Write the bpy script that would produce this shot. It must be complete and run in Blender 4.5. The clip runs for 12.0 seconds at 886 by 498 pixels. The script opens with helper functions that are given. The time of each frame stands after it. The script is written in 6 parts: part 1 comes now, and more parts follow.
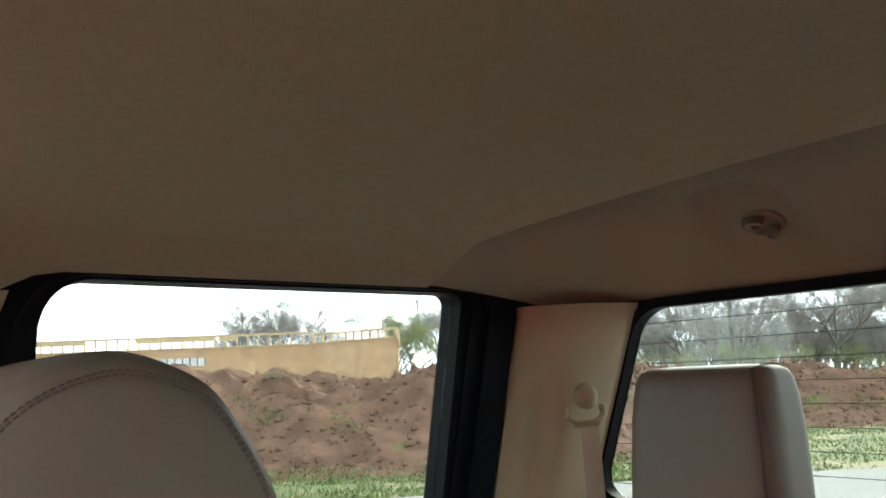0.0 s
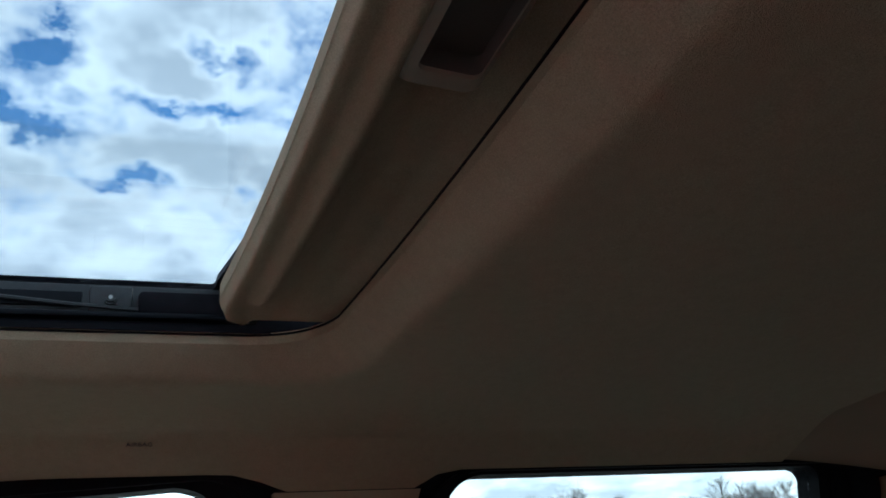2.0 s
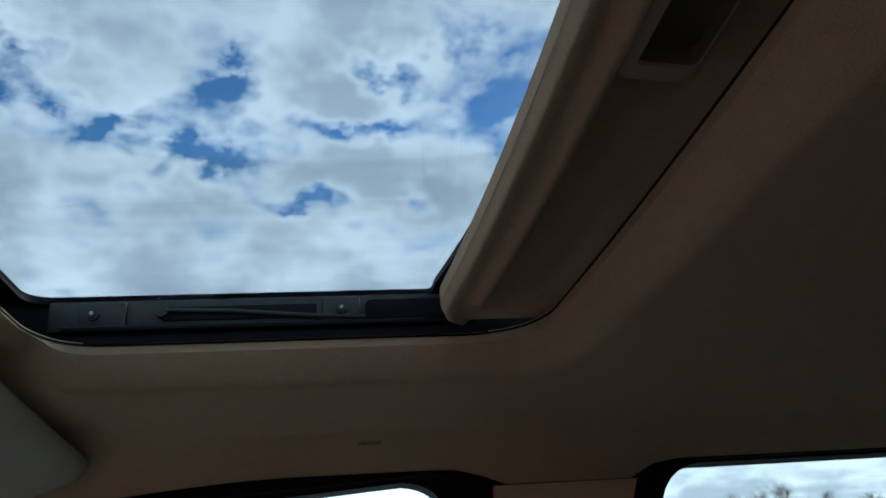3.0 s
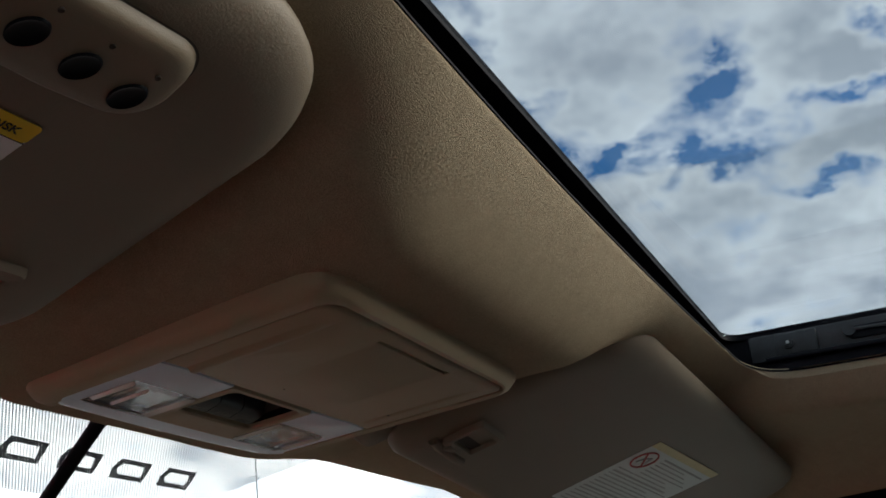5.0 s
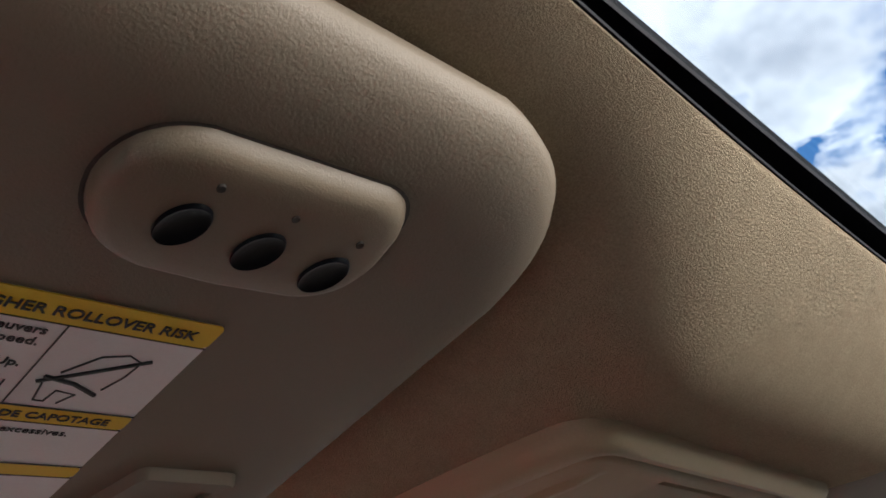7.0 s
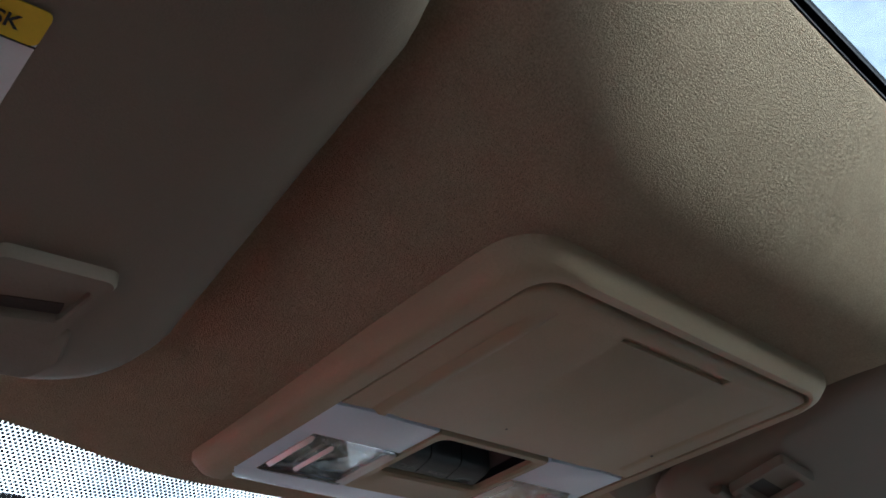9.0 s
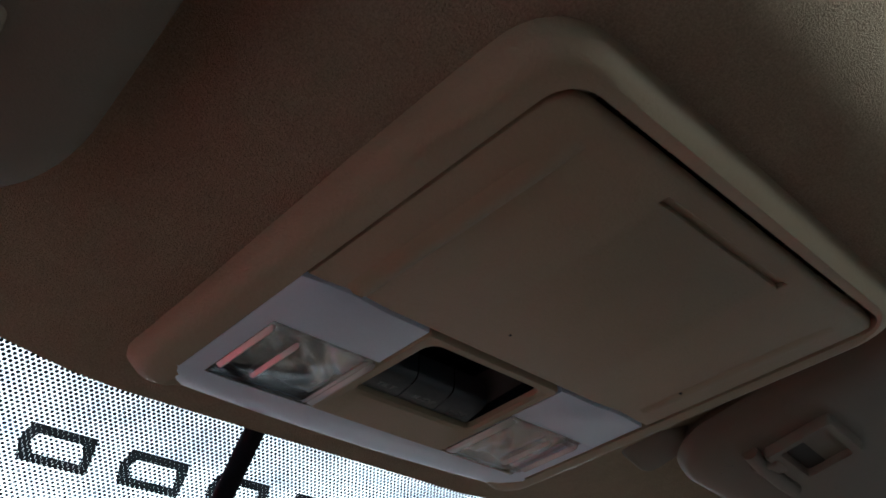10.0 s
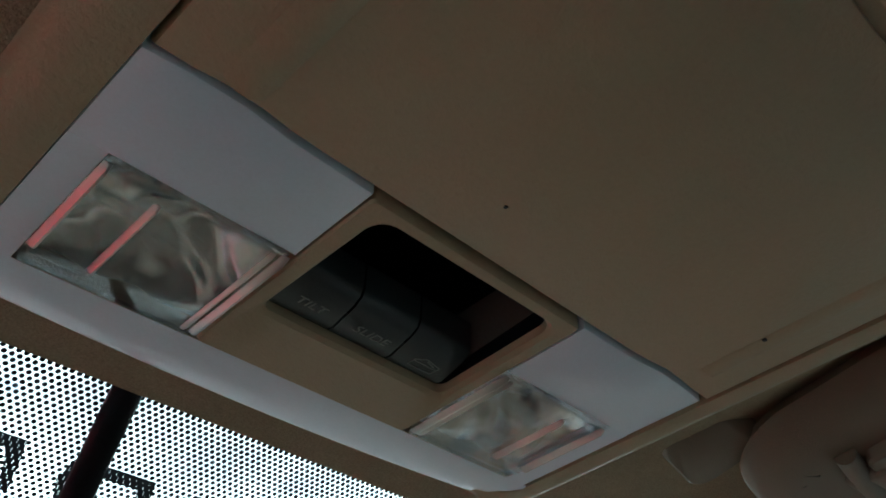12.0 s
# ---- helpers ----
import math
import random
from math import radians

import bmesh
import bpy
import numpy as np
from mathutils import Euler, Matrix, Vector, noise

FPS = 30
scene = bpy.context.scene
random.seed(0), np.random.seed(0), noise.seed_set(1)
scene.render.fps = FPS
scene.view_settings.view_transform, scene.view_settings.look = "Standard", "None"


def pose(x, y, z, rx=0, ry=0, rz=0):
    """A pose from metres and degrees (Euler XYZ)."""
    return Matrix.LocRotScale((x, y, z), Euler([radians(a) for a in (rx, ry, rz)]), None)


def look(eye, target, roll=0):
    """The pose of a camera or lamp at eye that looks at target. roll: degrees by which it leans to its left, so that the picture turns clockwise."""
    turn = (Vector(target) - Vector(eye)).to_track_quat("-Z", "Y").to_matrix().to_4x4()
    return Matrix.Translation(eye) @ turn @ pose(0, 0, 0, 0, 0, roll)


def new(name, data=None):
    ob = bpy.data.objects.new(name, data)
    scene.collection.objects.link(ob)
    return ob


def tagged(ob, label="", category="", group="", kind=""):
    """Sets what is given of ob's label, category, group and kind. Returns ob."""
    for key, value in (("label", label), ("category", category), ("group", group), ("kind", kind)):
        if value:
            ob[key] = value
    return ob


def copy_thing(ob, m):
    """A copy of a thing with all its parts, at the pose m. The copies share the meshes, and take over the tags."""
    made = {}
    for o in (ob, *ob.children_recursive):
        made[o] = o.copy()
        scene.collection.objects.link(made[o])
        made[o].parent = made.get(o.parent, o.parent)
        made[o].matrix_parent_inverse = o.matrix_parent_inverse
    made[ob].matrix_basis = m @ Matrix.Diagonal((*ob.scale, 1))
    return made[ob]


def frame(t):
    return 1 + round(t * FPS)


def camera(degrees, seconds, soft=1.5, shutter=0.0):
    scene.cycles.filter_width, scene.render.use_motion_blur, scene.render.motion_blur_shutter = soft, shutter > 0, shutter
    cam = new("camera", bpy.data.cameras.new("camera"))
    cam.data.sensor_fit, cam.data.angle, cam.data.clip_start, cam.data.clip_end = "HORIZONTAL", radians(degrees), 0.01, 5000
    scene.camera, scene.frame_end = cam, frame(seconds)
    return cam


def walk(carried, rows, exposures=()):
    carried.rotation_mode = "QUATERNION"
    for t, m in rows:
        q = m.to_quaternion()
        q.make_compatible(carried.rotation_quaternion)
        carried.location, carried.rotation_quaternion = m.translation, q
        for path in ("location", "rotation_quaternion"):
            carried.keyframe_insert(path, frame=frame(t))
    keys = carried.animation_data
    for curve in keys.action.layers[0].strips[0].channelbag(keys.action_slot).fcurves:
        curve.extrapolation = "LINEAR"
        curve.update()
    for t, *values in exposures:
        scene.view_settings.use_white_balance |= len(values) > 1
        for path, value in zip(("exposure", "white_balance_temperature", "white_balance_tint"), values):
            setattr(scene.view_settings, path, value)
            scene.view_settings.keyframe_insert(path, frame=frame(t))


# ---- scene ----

cam = camera(53.5, 12.0, soft=1.7)
PATH = [
    (0, (-0.246, -0.097, 1.631), (1.321, -1.304, 1.93), -2.1),
    (0.5, (-0.273, -0.068, 1.633), (1.284, -1.249, 2.057), -3.7),
    (1, (-0.302, -0.035, 1.631), (1.265, -1.147, 2.185), -5.2),
    (1.5, (-0.293, 0.0, 1.621), (1.393, -0.827, 2.31), -4.5),
    (2, (-0.303, 0.033, 1.618), (1.446, -0.602, 2.352), -4.1),
    (2.5, (-0.31, 0.056, 1.608), (1.486, -0.397, 2.363), -4.0),
    (2.7, (-0.31, 0.063, 1.608), (1.504, -0.318, 2.361), -3.9),
    (4.3, (-0.444, 0.152, 1.581), (1.33, 0.56, 2.41), -4.4),
    (4.5, (-0.448, 0.188, 1.598), (1.308, 0.701, 2.406), -3.8),
    (5, (-0.478, 0.173, 1.592), (1.118, 1.037, 2.431), -2.4),
    (5.2, (-0.476, 0.156, 1.594), (1.067, 1.099, 2.449), -2.3),
    (5.5, (-0.474, 0.146, 1.612), (1.026, 1.143, 2.483), -3.4),
    (6, (-0.474, 0.191, 1.667), (0.954, 1.305, 2.516), -3.7),
    (6.3, (-0.471, 0.211, 1.674), (0.898, 1.374, 2.553), -3.9),
    (6.5, (-0.455, 0.229, 1.676), (0.893, 1.395, 2.583), -4.8),
    (6.7, (-0.441, 0.234, 1.676), (0.886, 1.408, 2.602), -4.9),
    (8.3, (-0.41, 0.239, 1.646), (0.83, 1.451, 2.643), -3.0),
    (8.5, (-0.396, 0.247, 1.636), (0.83, 1.459, 2.649), -2.8),
    (9, (-0.347, 0.264, 1.613), (0.881, 1.47, 2.631), -3.6),
    (9.5, (-0.289, 0.291, 1.593), (0.927, 1.49, 2.634), -1.9),
    (10, (-0.272, 0.338, 1.59), (0.921, 1.516, 2.68), -0.9),
    (10.5, (-0.211, 0.395, 1.616), (0.961, 1.528, 2.775), -0.2),
    (11, (-0.17, 0.429, 1.621), (0.957, 1.527, 2.856), -0.1),
    (11.5, (-0.147, 0.434, 1.621), (0.985, 1.55, 2.835), 0.3),
    (12, (-0.151, 0.44, 1.613), (0.97, 1.557, 2.835), 0.5),
]
walk(cam, [(t, look(eye, target, roll)) for t, eye, target, roll in PATH],
     exposures=[(0.0, 1.9, 6700, 5), (0.5, 2.6, 5800, 3), (1.0, 3.2, 5450, 0), (1.5, 2.7, 5400, -2), (2.0, 0.3, 5600, 2), (2.5, -0.2, 5400, 0),
                (4.3, -0.1, 6400, 9), (5.0, -0.4, 6400, 9), (5.5, -0.4, 6400, 9), (6.0, 0.05, 6550, 13), (6.5, 0.5, 6550, 15), (8.5, 0.6, 5350, 6), (9.5, 0.3, 5450, 3),
                (10.0, 0.1, 5550, 4), (10.5, 0.25, 5800, 8), (11.0, 0.95, 5700, -4), (11.5, 0.85, 5600, -10), (12.0, 0.6, 5500, -12)])

# ---- sky, sun ----
SUN_ELEVATION, SUN_AZIMUTH = radians(30), radians(152)   # azimuth from +y towards +x

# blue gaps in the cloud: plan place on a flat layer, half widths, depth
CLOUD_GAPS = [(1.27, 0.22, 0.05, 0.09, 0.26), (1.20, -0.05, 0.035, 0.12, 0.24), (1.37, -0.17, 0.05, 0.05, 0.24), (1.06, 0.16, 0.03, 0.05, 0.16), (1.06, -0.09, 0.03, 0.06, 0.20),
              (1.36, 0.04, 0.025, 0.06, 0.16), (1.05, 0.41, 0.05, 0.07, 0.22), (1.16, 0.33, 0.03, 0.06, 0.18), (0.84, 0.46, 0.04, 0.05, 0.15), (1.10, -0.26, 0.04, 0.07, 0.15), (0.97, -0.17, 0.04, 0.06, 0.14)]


def make_world():
    w = bpy.data.worlds.new("sky_world")
    scene.world = w
    w.use_nodes = True
    nt = w.node_tree
    nt.nodes.clear()
    N, L = nt.nodes.new, nt.links.new
    sky = N("ShaderNodeTexSky")
    sky.sky_type = "NISHITA"
    sky.sun_disc = False
    sky.sun_elevation, sky.sun_rotation = SUN_ELEVATION, SUN_AZIMUTH
    co = N("ShaderNodeTexCoord")
    sep = N("ShaderNodeSeparateXYZ")
    L(co.outputs["Generated"], sep.inputs[0])
    zz = N("ShaderNodeMath"); zz.operation = "ADD"; zz.inputs[1].default_value = 0.22
    zm = N("ShaderNodeMath"); zm.operation = "MAXIMUM"; zm.inputs[1].default_value = 0.05
    L(sep.outputs[2], zz.inputs[0]); L(zz.outputs[0], zm.inputs[0])
    flat = N("ShaderNodeCombineXYZ")
    for k in (0, 1):
        d = N("ShaderNodeMath"); d.operation = "DIVIDE"
        L(sep.outputs[k], d.inputs[0]); L(zm.outputs[0], d.inputs[1]); L(d.outputs[0], flat.inputs[k])
    big = N("ShaderNodeTexNoise"); big.inputs["Scale"].default_value = 4.6
    big.inputs["Detail"].default_value = 10; big.inputs["Roughness"].default_value = 0.60
    big.inputs["Distortion"].default_value = 0.0
    mp = N("ShaderNodeMapping"); mp.inputs["Location"].default_value = (3.1, 1.7, 0.4)
    L(flat.outputs[0], mp.inputs[0]); L(mp.outputs[0], big.inputs["Vector"])
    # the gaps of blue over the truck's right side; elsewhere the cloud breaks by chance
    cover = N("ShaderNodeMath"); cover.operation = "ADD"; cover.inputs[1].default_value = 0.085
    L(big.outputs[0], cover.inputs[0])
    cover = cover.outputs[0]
    ragged = N("ShaderNodeTexNoise"); ragged.inputs["Scale"].default_value = 7.0
    ragged.inputs["Detail"].default_value = 6; ragged.inputs["Roughness"].default_value = 0.6
    L(flat.outputs[0], ragged.inputs["Vector"])
    centred = N("ShaderNodeVectorMath"); centred.operation = "MULTIPLY_ADD"
    centred.inputs[1].default_value, centred.inputs[2].default_value = (0.34, 0.34, 0), (-0.17, -0.17, 0)
    bent = N("ShaderNodeVectorMath"); bent.operation = "ADD"
    L(ragged.outputs["Color"], centred.inputs[0]); L(centred.outputs[0], bent.inputs[0]); L(flat.outputs[0], bent.inputs[1])
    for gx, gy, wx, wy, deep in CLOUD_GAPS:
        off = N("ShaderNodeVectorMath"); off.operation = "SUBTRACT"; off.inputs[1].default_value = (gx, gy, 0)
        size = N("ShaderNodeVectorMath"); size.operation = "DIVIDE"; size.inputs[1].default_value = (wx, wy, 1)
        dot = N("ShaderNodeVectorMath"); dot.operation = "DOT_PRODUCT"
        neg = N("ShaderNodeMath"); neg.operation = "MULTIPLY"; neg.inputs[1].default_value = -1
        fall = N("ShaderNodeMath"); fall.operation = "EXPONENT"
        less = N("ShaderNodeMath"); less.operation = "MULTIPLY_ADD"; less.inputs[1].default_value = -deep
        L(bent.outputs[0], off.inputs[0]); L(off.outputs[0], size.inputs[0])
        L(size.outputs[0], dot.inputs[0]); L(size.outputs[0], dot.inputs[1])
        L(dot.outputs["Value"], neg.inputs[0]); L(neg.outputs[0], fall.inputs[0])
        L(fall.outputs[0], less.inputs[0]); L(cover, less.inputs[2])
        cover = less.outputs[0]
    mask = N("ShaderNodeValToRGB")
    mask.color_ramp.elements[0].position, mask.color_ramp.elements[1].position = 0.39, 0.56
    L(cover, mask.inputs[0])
    shade = N("ShaderNodeTexNoise"); shade.inputs["Scale"].default_value = 3.4
    shade.inputs["Detail"].default_value = 8; shade.inputs["Roughness"].default_value = 0.52
    mp2 = N("ShaderNodeMapping"); mp2.inputs["Location"].default_value = (7.3, 4.2, 1.4)
    L(flat.outputs[0], mp2.inputs[0]); L(mp2.outputs[0], shade.inputs["Vector"])
    tone = N("ShaderNodeValToRGB")
    tone.color_ramp.elements[0].position, tone.color_ramp.elements[1].position = 0.30, 0.66
    tone.color_ramp.elements[0].color = (7.2, 7.6, 8.3, 1)
    tone.color_ramp.elements[1].color = (13.4, 13.5, 13.7, 1)
    thick = N("ShaderNodeMapRange"); thick.inputs[1].default_value, thick.inputs[2].default_value = 0.46, 0.72
    thick.inputs[3].default_value, thick.inputs[4].default_value = 0.20, -0.22
    L(cover, thick.inputs[0])
    both = N("ShaderNodeMath"); both.operation = "ADD"
    L(shade.outputs[0], both.inputs[0]); L(thick.outputs[0], both.inputs[1])
    L(both.outputs[0], tone.inputs[0])
    # haze: cloud closes up towards the horizon
    low = N("ShaderNodeMapRange"); low.inputs[1].default_value, low.inputs[2].default_value = 0.42, 0.12
    low.inputs[3].default_value, low.inputs[4].default_value = 0.0, 1.0
    L(sep.outputs[2], low.inputs[0])
    close = N("ShaderNodeMixRGB"); close.blend_type = "ADD"; close.inputs[0].default_value = 1.0
    L(mask.outputs[0], close.inputs[1]); L(low.outputs[0], close.inputs[2])
    blue = N("ShaderNodeHueSaturation"); blue.inputs["Saturation"].default_value = 1.4; blue.inputs["Value"].default_value = 1.7
    L(sky.outputs[0], blue.inputs["Color"])
    mix = N("ShaderNodeMixRGB"); mix.use_clamp = False
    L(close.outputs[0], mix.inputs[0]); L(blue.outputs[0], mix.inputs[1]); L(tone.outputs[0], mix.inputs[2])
    glare = N("ShaderNodeMapRange"); glare.inputs[1].default_value, glare.inputs[2].default_value = 0.55, 0.05
    glare.inputs[3].default_value, glare.inputs[4].default_value = 1.0, 2.3
    L(sep.outputs[2], glare.inputs[0])
    bright = N("ShaderNodeVectorMath"); bright.operation = "SCALE"
    L(mix.outputs[0], bright.inputs[0]); L(glare.outputs[0], bright.inputs["Scale"])
    bg = N("ShaderNodeBackground"); bg.inputs[1].default_value = 0.12
    out = N("ShaderNodeOutputWorld")
    L(bright.outputs[0], bg.inputs[0]); L(bg.outputs[0], out.inputs[0])


make_world()
sun = new("sun", bpy.data.lights.new("sun", "SUN"))
sun.data.energy, sun.data.angle, sun.data.color = 4.6, radians(38), (1.0, 0.94, 0.82)
toward = Vector((math.sin(SUN_AZIMUTH) * math.cos(SUN_ELEVATION), math.cos(SUN_AZIMUTH) * math.cos(SUN_ELEVATION), math.sin(SUN_ELEVATION)))
sun.matrix_world = look(toward * 20, (0, 0, 0))


# ---- materials ----
def material(name, colour, rough=0.7, metal=0.0, scale=40.0, vary=0.12, bump=0.15, fine=900.0, fine_bump=0.0, dist=0.002, spec=0.5, coat=0.0, island=0.0, stain=None, fdist=0.0008, grain=0.5):
    """A surface with broad and fine colour change and relief. Sizes are in 1/m."""
    m = bpy.data.materials.new(name)
    m.use_nodes = True
    nt = m.node_tree
    N, L = nt.nodes.new, nt.links.new
    b = nt.nodes["Principled BSDF"]
    b.inputs["Roughness"].default_value, b.inputs["Metallic"].default_value = rough, metal
    b.inputs["Specular IOR Level"].default_value = spec
    b.inputs["Coat Weight"].default_value = coat
    co = N("ShaderNodeTexCoord")
    n1 = N("ShaderNodeTexNoise"); n1.inputs["Scale"].default_value = scale; n1.inputs["Detail"].default_value = 5
    n2 = N("ShaderNodeTexNoise"); n2.inputs["Scale"].default_value = fine; n2.inputs["Detail"].default_value = 5; n2.inputs["Roughness"].default_value = 0.65
    L(co.outputs["Object"], n1.inputs["Vector"]); L(co.outputs["Object"], n2.inputs["Vector"])
    add = N("ShaderNodeMath"); add.operation = "MULTIPLY_ADD"; add.inputs[1].default_value = grain
    L(n2.outputs[0], add.inputs[0])
    half = N("ShaderNodeMath"); half.operation = "MULTIPLY"; half.inputs[1].default_value = 1 - grain
    L(n1.outputs[0], half.inputs[0]); L(half.outputs[0], add.inputs[2])
    ramp = N("ShaderNodeValToRGB")
    ramp.color_ramp.elements[0].position, ramp.color_ramp.elements[1].position = 0.36, 0.64
    lo, hi = [max(0, c * (1 - vary)) for c in colour], [min(1, c * (1 + vary)) for c in colour]
    ramp.color_ramp.elements[0].color, ramp.color_ramp.elements[1].color = (*lo, 1), (*hi, 1)
    L(add.outputs[0], ramp.inputs[0])
    last = ramp.outputs[0]
    if stain:
        n3 = N("ShaderNodeTexNoise"); n3.inputs["Scale"].default_value = stain[1]; n3.inputs["Detail"].default_value = 6
        L(co.outputs["Object"], n3.inputs["Vector"])
        r3 = N("ShaderNodeValToRGB")
        r3.color_ramp.elements[0].position, r3.color_ramp.elements[1].position = stain[2], stain[2] + 0.12
        mx = N("ShaderNodeMixRGB"); mx.inputs[2].default_value = (*stain[0], 1)
        L(n3.outputs[0], r3.inputs[0]); L(r3.outputs[0], mx.inputs[0]); L(last, mx.inputs[1])
        last = mx.outputs[0]
    if island:
        geo = N("ShaderNodeNewGeometry")
        hs = N("ShaderNodeHueSaturation")
        mr = N("ShaderNodeMapRange"); mr.inputs[3].default_value, mr.inputs[4].default_value = 1 - island, 1 + island
        L(geo.outputs["Random Per Island"], mr.inputs[0]); L(mr.outputs[0], hs.inputs["Value"]); L(last, hs.inputs["Color"])
        last = hs.outputs[0]
    L(last, b.inputs["Base Color"])
    if bump or fine_bump:
        bp = N("ShaderNodeBump"); bp.inputs["Distance"].default_value = dist; bp.inputs["Strength"].default_value = bump
        L(n1.outputs[0], bp.inputs["Height"])
        bf = N("ShaderNodeBump"); bf.inputs["Distance"].default_value = fdist; bf.inputs["Strength"].default_value = fine_bump
        L(n2.outputs[0], bf.inputs["Height"]); L(bp.outputs[0], bf.inputs["Normal"]); L(bf.outputs[0], b.inputs["Normal"])
    return m


def pane_material(name, tint=(0.9, 0.95, 0.94), gloss=0.06, rough=0.0):
    """Clear sheet glass, seen straight through, with a weak mirror."""
    m = bpy.data.materials.new(name)
    m.use_nodes = True
    nt = m.node_tree
    nt.nodes.clear()
    N, L = nt.nodes.new, nt.links.new
    tr = N("ShaderNodeBsdfTransparent"); tr.inputs[0].default_value = (*tint, 1)
    gl = N("ShaderNodeBsdfGlossy"); gl.inputs["Roughness"].default_value = rough
    lw = N("ShaderNodeLayerWeight"); lw.inputs[0].default_value = 0.12
    sc = N("ShaderNodeMath"); sc.operation = "MULTIPLY_ADD"; sc.inputs[1].default_value = 0.35; sc.inputs[2].default_value = gloss
    L(lw.outputs["Fresnel"], sc.inputs[0])
    mx = N("ShaderNodeMixShader")
    L(sc.outputs[0], mx.inputs[0]); L(tr.outputs[0], mx.inputs[1]); L(gl.outputs[0], mx.inputs[2])
    out = N("ShaderNodeOutputMaterial"); L(mx.outputs[0], out.inputs[0])
    return m


M_LINER = material("headliner_fleece", (0.40, 0.325, 0.225), 0.95, scale=90, vary=0.20, bump=0.04, dist=0.0012, fine=1150, fine_bump=0.95, spec=0.08, fdist=0.0018, grain=0.86)
M_VINYL = material("visor_vinyl", (0.192, 0.156, 0.115), 0.55, scale=14, vary=0.05, bump=0.1, fine=1100, fine_bump=0.42, fdist=0.0006, spec=0.4)
M_PLASTIC = material("beige_plastic", (0.350, 0.282, 0.182), 0.5, scale=20, vary=0.05, bump=0.05, fine=650, fine_bump=0.5, fdist=0.0007, spec=0.35)
M_MODULE = material("module_plastic", (0.195, 0.157, 0.112), 0.42, scale=20, vary=0.05, bump=0.05, fine=1500, fine_bump=0.25, spec=0.35)
M_TRIM = material("pillar_plastic", (0.355, 0.282, 0.192), 0.55, scale=12, vary=0.05, bump=0.05, fine=1100, fine_bump=0.2, spec=0.3)
M_LEATHER = material("seat_leather", (0.120, 0.102, 0.078), 0.5, scale=16, vary=0.06, bump=0.25, dist=0.003, fine=420, fine_bump=0.35, spec=0.4)
M_THREAD = material("seam_thread", (0.09, 0.07, 0.06), 0.8, scale=200, bump=0.1)
M_RUBBER = material("black_rubber", (0.009, 0.009, 0.012), 0.55, scale=60, vary=0.3, bump=0.1, fine=700, fine_bump=0.1, spec=0.04)
M_METAL = material("dark_painted_metal", (0.02, 0.023, 0.026), 0.5, 0.2, scale=60, vary=0.3, bump=0.15, fine=500, fine_bump=0.1)
M_STEEL = material("screw_steel", (0.35, 0.35, 0.34), 0.4, 1.0, scale=200, bump=0.1)
M_BLACK = material("black_plastic", (0.004, 0.005, 0.008), 0.36, scale=60, vary=0.2, bump=0.05, fine=1400, fine_bump=0.1, spec=0.12)
M_BUTTON = material("button_plastic", (0.030, 0.039, 0.045), 0.32, scale=60, vary=0.15, bump=0.05, fine=1600, fine_bump=0.25)
M_PRINT = material("grey_print", (0.16, 0.17, 0.17), 0.6, scale=300, bump=0)
M_LAMP = material("frosted_lamp_plastic", (0.67, 0.77, 0.91), 0.3, scale=30, vary=0.04, bump=0.03, fine=900, fine_bump=0.05)
M_CHROME = material("reflector", (0.74, 0.75, 0.77), 0.26, 1.0, scale=30, vary=0.1, bump=0.3, dist=0.003)
M_LENS = pane_material("lamp_lens", (0.93, 0.93, 0.94), 0.10, 0.05)
M_GLASS = pane_material("window_glass", (0.88, 0.93, 0.92), 0.03)
M_TINTED = pane_material("tinted_glass", (0.56, 0.60, 0.60), 0.03)
M_SCREEN = pane_material("windscreen_glass", (0.96, 0.98, 0.97), 0.03)
M_ROOFGLASS = pane_material("sunroof_glass", (0.68, 0.73, 0.76), 0.05)
M_YELLOW = material("yellow_label", (0.72, 0.50, 0.02), 0.55, scale=60, vary=0.05, bump=0.03)
M_CREAM = material("pale_yellow_label", (0.62, 0.56, 0.30), 0.55, scale=60, vary=0.05, bump=0.03)
M_WHITE = material("white_label", (0.75, 0.76, 0.77), 0.5, scale=60, vary=0.03, bump=0.03)
M_PALE = material("pale_green_label", (0.62, 0.68, 0.66), 0.5, scale=60, vary=0.04, bump=0.03)
M_INK = material("label_ink", (0.02, 0.025, 0.03), 0.6, scale=200, bump=0)
M_FAINT = material("faint_print", (0.36, 0.39, 0.38), 0.6, scale=300, bump=0)
M_REDINK = material("red_ink", (0.45, 0.10, 0.09), 0.6, scale=200, bump=0)
M_PAINT = material("silver_car_paint", (0.36, 0.36, 0.35), 0.3, scale=6, vary=0.04, bump=0.02, coat=0.6)
# red of the added wall that throws red light on the console
M_RED_BOUNCE = material("red_bounce_sheet", (0.88, 0.022, 0.060), 0.5, scale=3, vary=0.10, bump=0.05, fine=60, fine_bump=0.1)
# made-up red for the unseen driver's door panel, to bounce red light upwards
M_DOOR_BOUNCE = material("red_door_bounce", (0.72, 0.020, 0.042), 0.9, scale=25, vary=0.1, bump=0.2, fine=900, fine_bump=0.4)
# headliner beige made darker and browner: the header's shade is in the colour
M_HEADER_SHADED = material("shaded_header_felt", (0.30, 0.237, 0.170), 0.95, scale=11, vary=0.06, bump=0.06, dist=0.003, fine=1050, fine_bump=0.5, spec=0.1, fdist=0.001)
M_PRISM = pane_material("lens_prism", (0.97, 0.97, 0.98), 0.60, 0.38)
